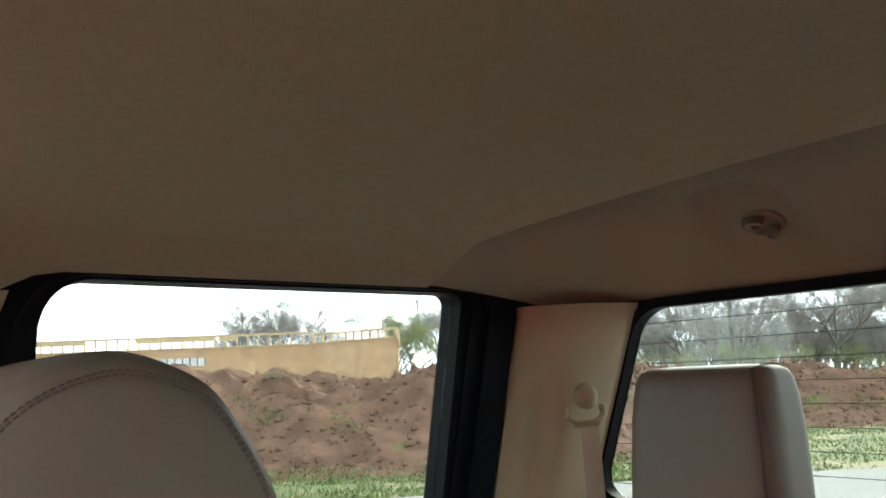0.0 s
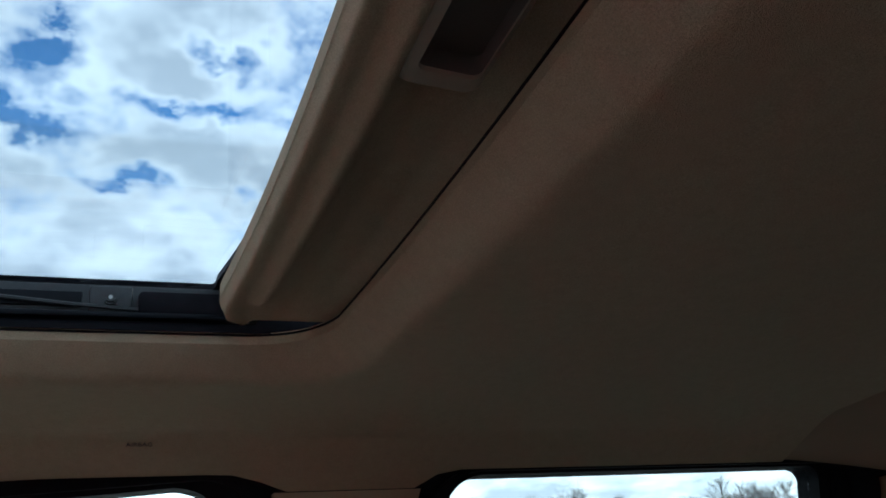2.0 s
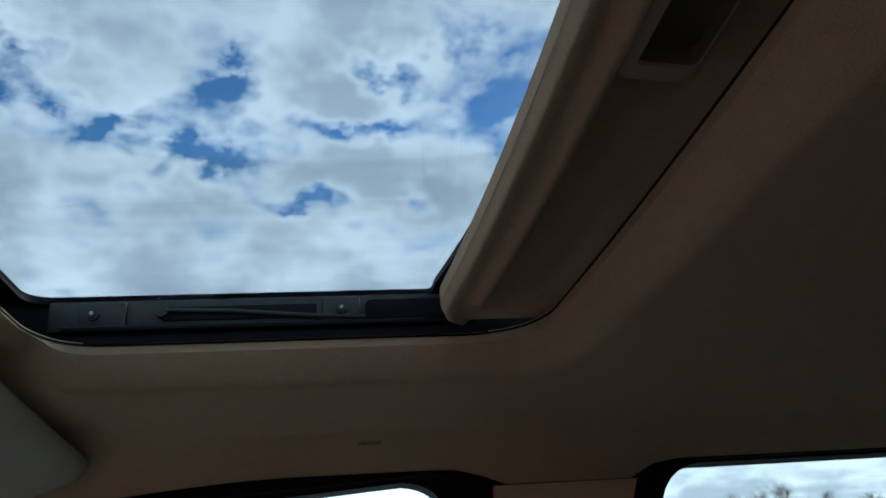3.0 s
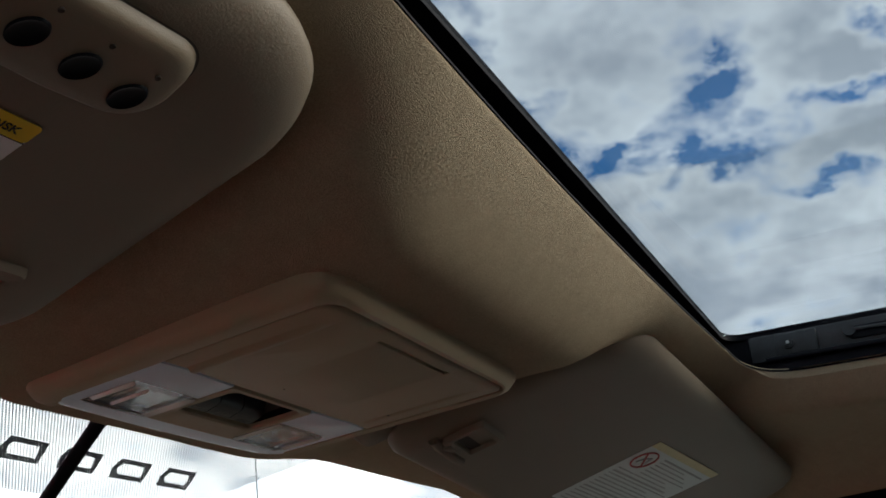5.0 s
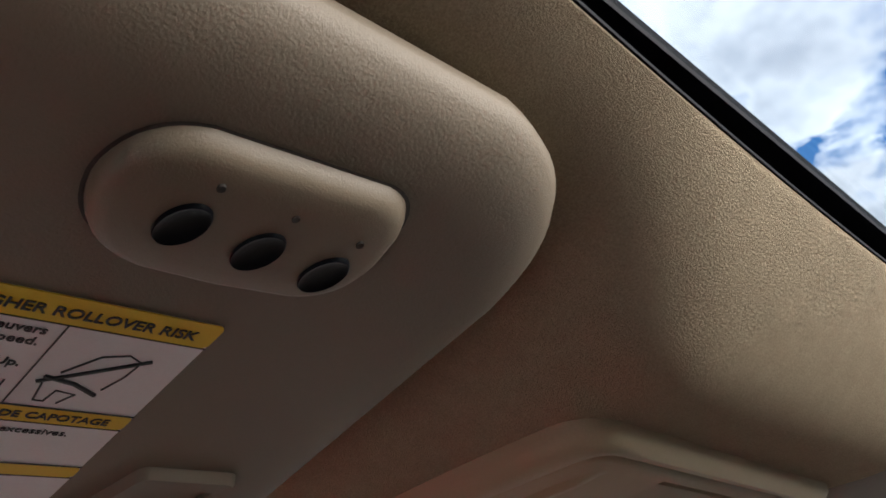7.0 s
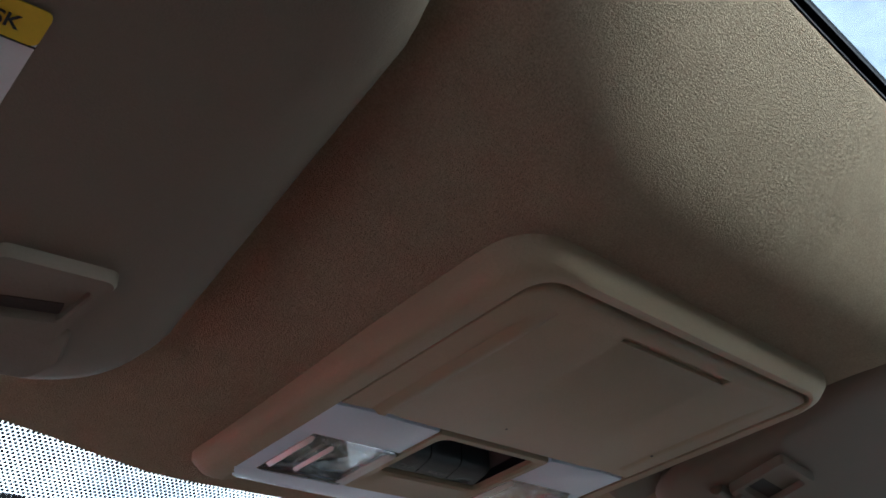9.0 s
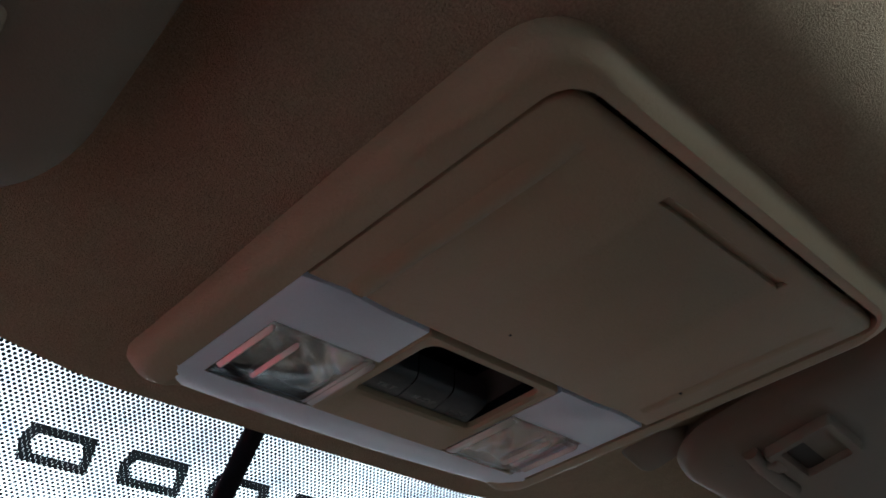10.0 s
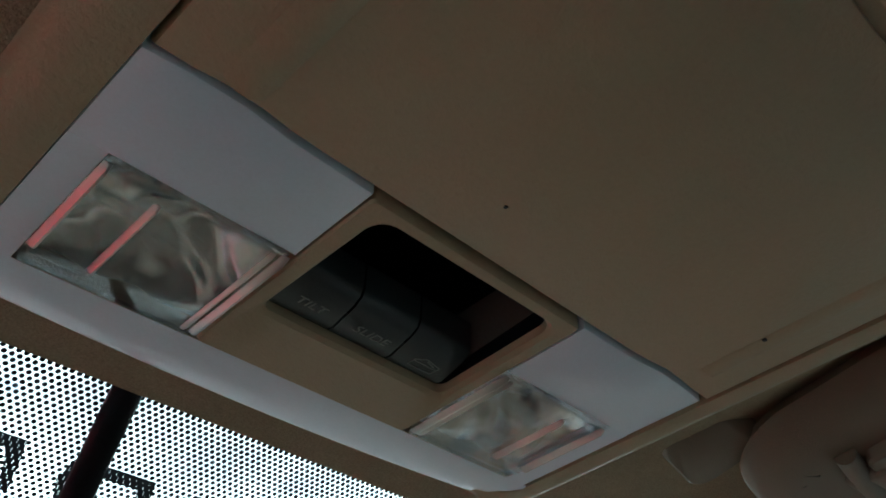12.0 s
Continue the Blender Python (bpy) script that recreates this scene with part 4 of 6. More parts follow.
        bulb = tube([con(cx - 0.012, 0.622, 0.002), con(cx - 0.006, 0.623, 0.0022), con(cx + 0.008, 0.625, 0.0022), con(cx + 0.012, 0.626, 0.002)], 0.0035, 10)
        bulb.transform(inv)
        part("bulb", bulb, M_LENS, wing, "clear festoon bulb")
        clear = slab(round_loop([(cx - 0.0279, 0.6037, 0.003), (cx + 0.0279, 0.6037, 0.003), (cx + 0.0279, 0.6525, 0.003), (cx - 0.0279, 0.6525, 0.003)], 4, 4), 0.0070, 0.0088, 0.0006)
        clear.transform(inv)
        part("lens", clear, M_LENS, wing, "clear moulded plastic lens")
        def prism(ax, ay, bx, by, w, h, mat, name="lens_rib"):
            """A bar of three faces along the lens."""
            d = Vector((bx - ax, by - ay)).normalized()
            nx, ny = -d.y, d.x
            rows = []
            for t in (0.0, 0.04, 0.5, 0.96, 1.0):
                e = 0.35 if t in (0.0, 1.0) else 1.0
                x, y = ax + (bx - ax) * t, ay + (by - ay) * t
                rows.append([con(x + nx * w * k, y + ny * w * k, 0.0086 + h * q * e) for k, q in ((-1, 0), (-0.8, 1.0), (-0.25, 1.0), (1, 0))])
            bm = loft(rows, cap0=True, cap1=True)
            bm.transform(inv)
            part(name, bm, mat, wing)
        o1, o2, n1, n2 = cx + s * 0.0262, cx + s * 0.0098, cx - s * 0.0265, cx - s * 0.0232
        for ax, ay, bx, by, w, h, mat in ((cx - 0.0262, 0.6045, cx + 0.0262, 0.6045, 0.0012, 0.0012, M_LENS), (cx - 0.0265, 0.652, cx + 0.0265, 0.652, 0.0012, 0.0012, M_LENS),
                                          (o1, 0.6055, o1, 0.645, 0.0012, 0.0020, M_PRISM), (o2, 0.6105, o2, 0.645, 0.0010, 0.0018, M_PRISM),
                                          (n1, 0.605, n1, 0.651, 0.0012, 0.0016, M_PRISM), (n2, 0.606, n2, 0.651, 0.0008, 0.0010, M_PRISM),
                                          (min(o1, o2), 0.646, max(o1, o2), 0.646, 0.0013, 0.0018, M_LENS), (min(o1, o2), 0.6070, max(o1, o2), 0.6085, 0.0013, 0.0018, M_LENS),
                                          (min(o2, n2), 0.6085, max(o2, n2), 0.6055, 0.0007, 0.0010, M_LENS)):
            prism(ax, ay, bx, by, w, h, mat)
        wings.append(wing)
    strip = []
    for k in range(33):
        x = -0.1122 + 0.2244 * k / 32
        y1 = front_edge(x)
        strip.append([con(x, 0.6535 + k * (y1 - 0.6535), d) for k, d in ((0, 0.0082), (0.12, 0.0086), (0.5, 0.0080), (0.80, 0.0064), (0.95, 0.0044), (1.0, 0.0030), (1.0, -0.012))])
    add("front_strip", loft(strip, close=False), M_LAMP, c, "frosted white strip along the console's front")

    # switch plate with a deep pocket
    o = round_loop([(-0.0432, 0.5725, 0.002), (0.0432, 0.5725, 0.002), (0.0432, 0.6535, 0.002), (-0.0432, 0.6535, 0.002)], 5, 6)
    i = round_loop([(-0.0362, 0.5775, 0.006), (0.0365, 0.5775, 0.006), (0.0375, 0.6285, 0.003), (-0.0372, 0.6285, 0.003)], 5, 6)
    plate = add("switch_plate", loft([[con(x, y, -0.004) for x, y in o], [con(x, y, 0.0080) for x, y in o], [con(x * 0.985, 0.608 + (y - 0.608) * 0.985, 0.0088) for x, y in o],
                                      [con(x * 1.04, 0.60 + (y - 0.60) * 1.05, 0.0088) for x, y in i], [con(x, y, 0.0075) for x, y in i], [con(x * 0.995, 0.602 + (y - 0.602) * 0.995, 0.0045) for x, y in i]]), M_PLASTIC, c)
    pocket = loft([[con(x * 0.996, y, 0.0046) for x, y in i], [con(x * 0.98, 0.601 + (y - 0.601) * 0.98, -0.028) for x, y in i]], cap1=True)
    pocket.transform(inv)
    part("pocket", pocket, M_BLACK, plate)
    cheek = loft([[con(0.0376, 0.578, 0.0046), con(0.0386, 0.6290, 0.0046)], [con(0.0362, 0.5785, -0.002), con(0.0368, 0.6290, -0.002)], [con(0.0330, 0.579, -0.016), con(0.0332, 0.6290, -0.016)]], close=False)
    cheek.transform(inv)
    part("cheek", cheek, M_DASH, plate)
    words = ("TILT", "SLIDE", "")
    for k in range(3):
        xa = -0.0368 + 0.0238 * k
        body = loft([[con(xa + 0.0005 + a * 0.0230, y, d) for a in (0, 0.03, 0.97, 1)] for y, d in
                     ((0.6108, -0.0100), (0.6110, -0.0010), (0.6122, 0.0016), (0.6150, 0.0032), (0.6250, 0.0056), (0.6276, 0.0050), (0.6284, -0.006))], close=False)
        body.transform(inv)
        b = part("rocker_button", body, M_BUTTON, plate, "dark grey rocker button")
        m = con_frame(xa + 0.0120, 0.6222, 0.0056)
        m = inv @ m @ pose(0, 0, 0, 8, 0, 0)
        if words[k]:
            text_part(words[k], 0.0056, M_PRINT, b, m, align="CENTER", label="worn grey word " + words[k].lower())
        else:
            bits = []
            for (ax, ay), (bx, by) in (((-0.005, -0.002), (0.005, -0.002)), ((0.005, -0.002), (0.005, 0.003)), ((0.005, 0.003), (-0.002, 0.0045)), ((-0.002, 0.0045), (-0.005, 0.002)), ((-0.005, 0.002), (-0.005, -0.002)), ((-0.005, 0.0012), (0.005, 0.0012)), ((-0.001, 0.0035), (0.003, 0.0022))):
                bits.append(tube([(ax, ay, 0.0003), ((ax + bx) / 2, (ay + by) / 2, 0.0003), (bx, by, 0.0003)], 0.00022, 4))
            sym = join(*bits)
            sym.transform(m)
            part("symbol", sym, M_PRINT, b, "worn grey window symbol", smooth=False)
    return c


make_console()


# ---- sun visors ----
# each board: height, fall towards the windscreen, fall towards the door
VISOR_L, VISOR_R = (1.7905, 0.255, 0.07, 0.318), (1.797, 0.28, 0.15, 0.30)


def vis(x, y, d=0.0):
    """A point on a visor's lower face, d metres proud of it."""
    z, fall, lean, mid = VISOR_R if x > 0 else VISOR_L
    return Vector((x, y, z - fall * (y - 0.40) - lean * (abs(x) - mid) - d))


def vis_frame(x, y, d):
    p = vis(x, y)
    ex = (vis(x + 0.01, y) - p).normalized()
    ey = (vis(x, y - 0.01) - p).normalized()
    ez = ex.cross(ey)
    m = Matrix((ex, ez.cross(ex), ez)).transposed().to_4x4()
    m.translation = vis(x, y, d)
    return m


def vis_plate(x0, x1, y0, y1, d, thick=0.0004, r=0.002):
    loop = round_loop([(x0, y0, r), (x1, y0, r), (x1, y1, r), (x0, y1, r)], 4, 2)
    return loft([[vis(x, y, d - thick) for x, y in loop], [vis(x, y, d) for x, y in loop]], cap0=True, cap1=True)


def visor_body(corners, thick=1.0):
    """A padded board inside (x, y, radius) corners."""
    loop = round_loop(corners, 12, 14)
    mx, my = sum(c[0] for c in corners) / 4, sum(c[1] for c in corners) / 4

    def inset(k):
        out = []
        n = len(loop)
        for i, (x, y) in enumerate(loop):
            t = Vector((loop[(i + 1) % n][0] - loop[i - 1][0], loop[(i + 1) % n][1] - loop[i - 1][1])).normalized()
            nn = Vector((-t.y, t.x))
            if nn.dot(Vector((mx - x, my - y))) < 0:
                nn = -nn
            out.append((x + nn.x * k, y + nn.y * k))
        return out
    rings = []
    for k, d in ((0.016, -0.0275), (0.007, -0.0260), (0.002, -0.0210), (0.0, -0.0150), (0.0018, -0.0098), (0.0065, -0.0053), (0.0140, -0.0020), (0.0225, -0.0004), (0.031, 0.0)):
        rings.append([vis(x, y, d * thick) for x, y in inset(k)])
    last = inset(0.031)
    for k in (0.75, 0.5, 0.25, 0.06):
        rings.append([vis(mx + (x - mx) * k, my + (y - my) * k, 0.0006 * (1 - k)) for x, y in last])
    return loft(rings, cap0=True, cap1=True)


def visor_clip(s, x, y, parent):
    """Retaining clip: a raised frame round a recess, and a hinge knuckle."""
    w, h = 0.022, 0.021
    o = round_loop([(x - w, y - h, 0.003), (x + w, y - h, 0.003), (x + w - s * 0.002, y + h, 0.003), (x - w - s * 0.002, y + h, 0.003)], 4, 3)
    i = [(x + (a - x) * 0.76, y - 0.001 + (b - y) * 0.66) for a, b in o]
    clip = part("clip", loft([[vis(a, b, -0.004) for a, b in o], [vis(a, b, 0.0042) for a, b in o], [vis(x + (a - x) * 0.95, y + (b - y) * 0.95, 0.0058) for a, b in o],
                              [vis(x + (a - x) * 1.03, y + (b - y) * 1.03, 0.0056) for a, b in i], [vis(a, b, 0.0046) for a, b in i], [vis(a, b, 0.0010) for a, b in i]], cap1=True), M_VINYL, parent, "beige plastic retaining clip")
    # dark sheet on the recess floor stands for the shadow of the clip's frame
    part("shadow_gap", loft([[vis(x + (a - x) * 0.97, y + 0.007 + (b - y) * 0.4, 0.0013) for a, b in i], [vis(x + (a - x) * 0.6, y + 0.007 + (b - y) * 0.2, 0.0014) for a, b in i]], cap1=True), M_DASH, clip)
    knuckle = [vis(x - s * 0.030, y + 0.026, 0.001), vis(x - s * 0.012, y + 0.0275, 0.002), vis(x + s * 0.012, y + 0.0285, 0.002), vis(x + s * 0.026, y + 0.0285, 0.001)]
    part("knuckle", tube(knuckle, 0.0048, 12), M_VINYL, clip)
    part("tab", rbox((0.018, 0.018, 0.006), vis(x - s * 0.008, y + 0.025, 0.002), 0.0028, 3), M_VINYL, clip)


def slanted_clip(parent):
    """Clip at the inner end: a slanted raised frame, an arm, a hinge bar and a rounded lobe."""
    cx, cy = -0.2620, 0.5418
    o = round_loop([(-0.2792, 0.5225, 0.004), (-0.2382, 0.5233, 0.004), (-0.2455, 0.5598, 0.004), (-0.2895, 0.5590, 0.003)], 5, 4)
    i = round_loop([(-0.2737, 0.5328, 0.002), (-0.2447, 0.5313, 0.002), (-0.2486, 0.5493, 0.002), (-0.2803, 0.5526, 0.002)], 5, 4)

    def about(loop, k):
        return [(cx + (x - cx) * k, cy + (y - cy) * k) for x, y in loop]
    clip = part("clip", loft([[vis(x, y, -0.004) for x, y in about(o, 1.01)], [vis(x, y, 0.0032) for x, y in o], [vis(x, y, 0.0046) for x, y in about(o, 0.965)],
                              [vis(x, y, 0.0044) for x, y in about(i, 1.06)], [vis(x, y, 0.0036) for x, y in i], [vis(x, y, 0.0012) for x, y in i]], cap1=True), M_VINYL, parent, "beige plastic retaining clip")
    # shadow inside the slanted frame, put in as a dark sheet
    part("shadow_gap", slab_on_visor([(-0.2782, 0.5465, 0.001), (-0.2494, 0.5430, 0.001), (-0.2488, 0.5488, 0.001), (-0.2799, 0.5520, 0.001)], 0.0011, 0.0015), M_DASH, clip)
    part("arm", slab_on_visor([(-0.2855, 0.5480, 0.002), (-0.2800, 0.5585, 0.004), (-0.2885, 0.5640, 0.004), (-0.2895, 0.5730, 0.002), (-0.2980, 0.5725, 0.002)], -0.003, 0.0042, 0.0008), M_VINYL, clip)
    part("lobe", slab_on_visor([(-0.2655, 0.5570, 0.003), (-0.2400, 0.5570, 0.003), (-0.2360, 0.5750, 0.008), (-0.2420, 0.5885, 0.006), (-0.2560, 0.5875, 0.008), (-0.2640, 0.5740, 0.006)], -0.010, 0.0022, 0.0025), M_VINYL, clip)
    part("hinge_bar", tube([vis(-0.2920, 0.5725, -0.001), vis(-0.2770, 0.5745, -0.001), vis(-0.2600, 0.5755, -0.001)], 0.0042, 14), M_TAN, clip)


def slab_on_visor(corners, d0, d1, soft=0.0):
    loop = round_loop(corners, 6, 3)
    mx = sum(x for x, y in loop) / len(loop)
    my = sum(y for x, y in loop) / len(loop)
    k = 1 - soft * 45
    rings = [[vis(x, y, d0) for x, y in loop], [vis(x, y, d1 - soft) for x, y in loop]]
    if soft:
        rings += [[vis(mx + (x - mx) * (1 + k) / 2, my + (y - my) * (1 + k) / 2, d1 - soft * 0.3) for x, y in loop], [vis(mx + (x - mx) * k, my + (y - my) * k, d1) for x, y in loop]]
    else:
        rings += [[vis(x, y, d1) for x, y in loop]]
    return loft(rings, cap0=True, cap1=True)


def make_driver_visor():
    v = empty("sun_visor", "beige vinyl driver's sun visor with remote buttons and warning label", "sun visor", group="sun visors")
    part("board", visor_body([(-0.2102, 0.3505, 0.064), (-0.1970, 0.6065, 0.040), (-0.64, 0.588, 0.05), (-0.64, 0.346, 0.035)]), M_VINYL, v)
    # remote module, a shallow pillow with three buttons
    c = [(-0.3640, 0.3768, 0.018), (-0.2840, 0.3732, 0.014), (-0.2768, 0.4150, 0.017), (-0.320, 0.4190, 0.05), (-0.3630, 0.4185, 0.021)]
    loop = round_loop(c, 8, 4)
    mx, my = -0.320, 0.397
    rings = []
    for k, d in ((1.03, -0.001), (1.0, -0.0012), (0.99, 0.0022), (0.965, 0.0045), (0.92, 0.0060), (0.84, 0.0070), (0.6, 0.0077), (0.3, 0.0079), (0.05, 0.0079)):
        rings.append([vis(mx + (x - mx) * k, my + (y - my) * k, d) for x, y in loop])
    mod = part("remote_module", loft(rings, cap1=True), M_MODULE, v, "glossy beige three-button remote module")
    # flat dark ring laid on the visor as the soft shadow round the module
    part("module_shade", loft([[vis(mx + (x - mx) * 1.025, my + (y - my) * 1.035, 0.0004) for x, y in loop], [vis(mx + (x - mx) * 1.0, my + (y - my) * 1.0, 0.0006) for x, y in loop]]), M_DASH, mod)
    for k in range(3):
        x, y = -0.3408 + 0.0224 * k, 0.3975 + 0.0019 * k
        ring = [(0.0056 * math.cos(a) * 0.94 + 0.0073 * math.sin(a) * 0.33, 0.0056 * math.cos(a) * 0.33 - 0.0073 * math.sin(a) * 0.94) for a in [2 * math.pi * i / 28 for i in range(28)]]
        b = part("remote_button", loft([[vis(x + p * e, y + q * e, d) for p, q in ring] for e, d in ((1.04, 0.0060), (1.04, 0.0086), (0.99, 0.0090), (0.90, 0.0087), (0.7, 0.0083), (0.4, 0.0081), (0.05, 0.00805))], cap1=True), M_BLACK, mod, "oval black button, dished")
        dx, dy = x + 0.0015, y - 0.0135
        small = [(0.0011 * math.cos(a), 0.0011 * math.sin(a)) for a in [2 * math.pi * i / 12 for i in range(12)]]
        part("indicator", loft([[vis(dx + p * e, dy + q * e, d) for p, q in small] for e, d in ((1.0, 0.006), (1.0, 0.0082), (0.3, 0.0080))], cap1=True), M_DASH, mod)
    # rollover label
    X0, X1 = -0.440, -0.3005
    lab = part("warning_label", vis_plate(X0, X1, 0.4405, 0.5510, 0.0009), M_WHITE, v, "white and yellow rollover warning label")
    for y0, y1 in ((0.4402, 0.4512), (0.4915, 0.4995), (0.5245, 0.5315)):
        part("yellow_band", vis_plate(X0 - 0.0001, X1 + 0.0001, y0, y1, 0.0012), M_YELLOW, lab)
    for y in (0.4514, 0.4913, 0.4997, 0.5243, 0.5317):
        part("rule", vis_plate(X0, X1, y - 0.0002, y + 0.0002, 0.00135, 0.0003, 0.0001), M_INK, lab)
    part("rule", vis_plate(-0.3415, -0.3411, 0.4514, 0.4913, 0.00135, 0.0003, 0.0001), M_INK, lab)
    text_part("HIGHER ROLLOVER RISK", 0.0058, M_INK, lab, vis_frame(-0.3065, 0.4480, 0.0014), align="RIGHT", bold=0.00009)
    for k, words in enumerate(("Abrupt Maneuvers", "Excessive Speed.", "", "Buckle Up.", "", "Manual", "Information.")):
        if words:
            text_part(words, 0.0050, M_INK, lab, vis_frame(-0.3450, 0.4570 + 0.0052 * k, 0.0011), align="RIGHT", bold=0.00006)
    text_part("ACCRU DE CAPOTAGE", 0.0050, M_INK, lab, vis_frame(-0.3065, 0.4972, 0.0014), align="RIGHT", bold=0.00007)
    text_part("excessives.", 0.0048, M_INK, lab, vis_frame(-0.3150, 0.5060, 0.0011), align="RIGHT")
    text_part("VUELCO", 0.0050, M_INK, lab, vis_frame(-0.345, 0.5300, 0.0014), align="RIGHT")
    for k, (a, b) in enumerate(((-0.43, -0.345), (-0.43, -0.332), (-0.435, -0.35), (-0.435, -0.32), (-0.43, -0.34))):
        y0 = 0.5095 + 0.0048 * k + (0.0075 if k > 2 else 0.0)
        part("text_bar", vis_plate(a, b, y0, y0 + 0.0011, 0.0012, 0.0003, 0.0003), M_PRINT, lab)
    # belt picture reduced to plain strokes
    def stroke(points, w, name="stroke"):
        part(name, tube([vis(a, b, 0.0010) for a, b in points], w, 5), M_INK, lab, smooth=False)
    stroke([(-0.3375, 0.4785), (-0.325, 0.4705), (-0.3115, 0.4615)], 0.0007)
    stroke([(-0.3365, 0.4755), (-0.327, 0.4775), (-0.3185, 0.4820)], 0.0008)
    stroke([(-0.333, 0.4730), (-0.326, 0.4630), (-0.319, 0.4605), (-0.314, 0.4630), (-0.315, 0.4710), (-0.318, 0.4790)], 0.00035)
    stroke([(-0.3355, 0.4790), (-0.334, 0.4880), (-0.331, 0.4880), (-0.330, 0.4820), (-0.324, 0.4830), (-0.327, 0.4885)], 0.00035)
    slanted_clip(v)
    part("pivot_arm", tube([vis(-0.63, 0.556, -0.012), vis(-0.66, 0.556, -0.018), (-0.675, 0.565, 1.775)], 0.006, 8), M_PLASTIC, v)
    return v


def make_passenger_visor():
    v = empty("sun_visor", "beige vinyl passenger's sun visor with a pale airbag label", "sun visor", group="sun visors")
    part("board", visor_body([(0.186, 0.362, 0.060), (0.172, 0.606, 0.032), (0.690, 0.580, 0.05), (0.690, 0.322, 0.040)], 0.8), M_VINYL, v)
    # airbag label, laid askew, with a red ring and lines of print too small to read
    def on(u, v, d):
        return vis(0.401 + 0.987 * u + 0.095 * v, 0.410 - 0.158 * u + 0.995 * v, d)

    def plate(u0, u1, v0, v1, d, thick=0.0004):
        loop = round_loop([(u0, v0, 0.001), (u1, v0, 0.001), (u1, v1, 0.001), (u0, v1, 0.001)], 3, 2)
        return loft([[on(a, b, d - thick) for a, b in loop], [on(a, b, d) for a, b in loop]], cap0=True, cap1=True)
    lab = part("warning_label", plate(0, 0.141, 0, 0.128, 0.0009), M_PALE, v, "pale green airbag warning label")
    part("yellow_band", plate(-0.0002, 0.1412, -0.0002, 0.0095, 0.0012), M_CREAM, lab)
    ring = [on(0.021 + 0.0145 * math.cos(a), 0.029 + 0.0145 * math.sin(a), 0.0012) for a in [2 * math.pi * k / 24 for k in range(25)]]
    part("ring", tube(ring, 0.0010, 6), M_REDINK, lab)
    part("slash", tube([on(0.011, 0.019, 0.0012), on(0.021, 0.029, 0.0013), on(0.031, 0.039, 0.0012)], 0.0009, 6), M_REDINK, lab)
    part("figure", tube([on(0.015, 0.036, 0.0010), on(0.019, 0.027, 0.0011), on(0.026, 0.023, 0.0010), on(0.028, 0.033, 0.0010)], 0.0009, 5), M_FAINT, lab)
    for k in range(19):
        w = 0.0165 + 0.0058 * k
        u0 = 0.044 if w < 0.046 else 0.008
        big = k in (0, 7, 13)
        part("text_bar", plate(u0, 0.134 - 0.011 * ((k * 7) % 4), w, w + (0.0024 if big else 0.0013), 0.0012, 0.0003), M_FAINT, lab)
    visor_clip(1, 0.231, 0.533, v)
    part("end_bracket", slab_on_visor([(0.152, 0.588, 0.010), (0.190, 0.584, 0.008), (0.190, 0.622, 0.008), (0.150, 0.618, 0.012)], -0.030, -0.012, 0.0035), M_VINYL, v)
    part("pivot_arm", tube([vis(0.63, 0.556, -0.012), vis(0.66, 0.556, -0.018), (0.675, 0.565, 1.775)], 0.006, 8), M_PLASTIC, v)


make_driver_visor()
make_passenger_visor()


# ---- mirror stem, lettering, hooks, belt ----
def make_mirror():
    m = empty("rear_view_mirror", "black rear-view mirror on a dark stem at the windscreen", "mirror")
    stem = [on_screen(-0.036, -0.012, -0.006), on_screen(-0.033, 0.01, -0.006), on_screen(-0.027, 0.05, -0.0065), on_screen(-0.020, 0.10, -0.008), on_screen(-0.012, 0.15, -0.012)]
    part("stem", tube(stem, 0.0056, 12), M_RUBBER, m)
    part("housing", rbox((0.24, 0.045, 0.065), on_screen(0.0, 0.185, -0.035), 0.02, 4), M_BLACK, m)


make_mirror()


def make_airbag_mark():
    at = Vector((0.6545, 0.030, 1.7745))
    n = Vector((-0.62, 0, -0.78)).normalized()
    up = Vector((0, 1, 0)).cross(n)
    if up.z < 0:
        up = -up
    ex = up.cross(n)
    m = Matrix((ex, up, n)).transposed().to_4x4()
    x, y = at.x, at.y
    m.translation = Vector((x, y, liner_z(x, y) - 0.0012)) + n * 0.0
    host = empty("airbag_mark", "small dark airbag lettering stamped on the headliner", "lettering")
    text_part("AIRBAG", 0.0075, M_INK, host, m, align="CENTER")


make_airbag_mark()


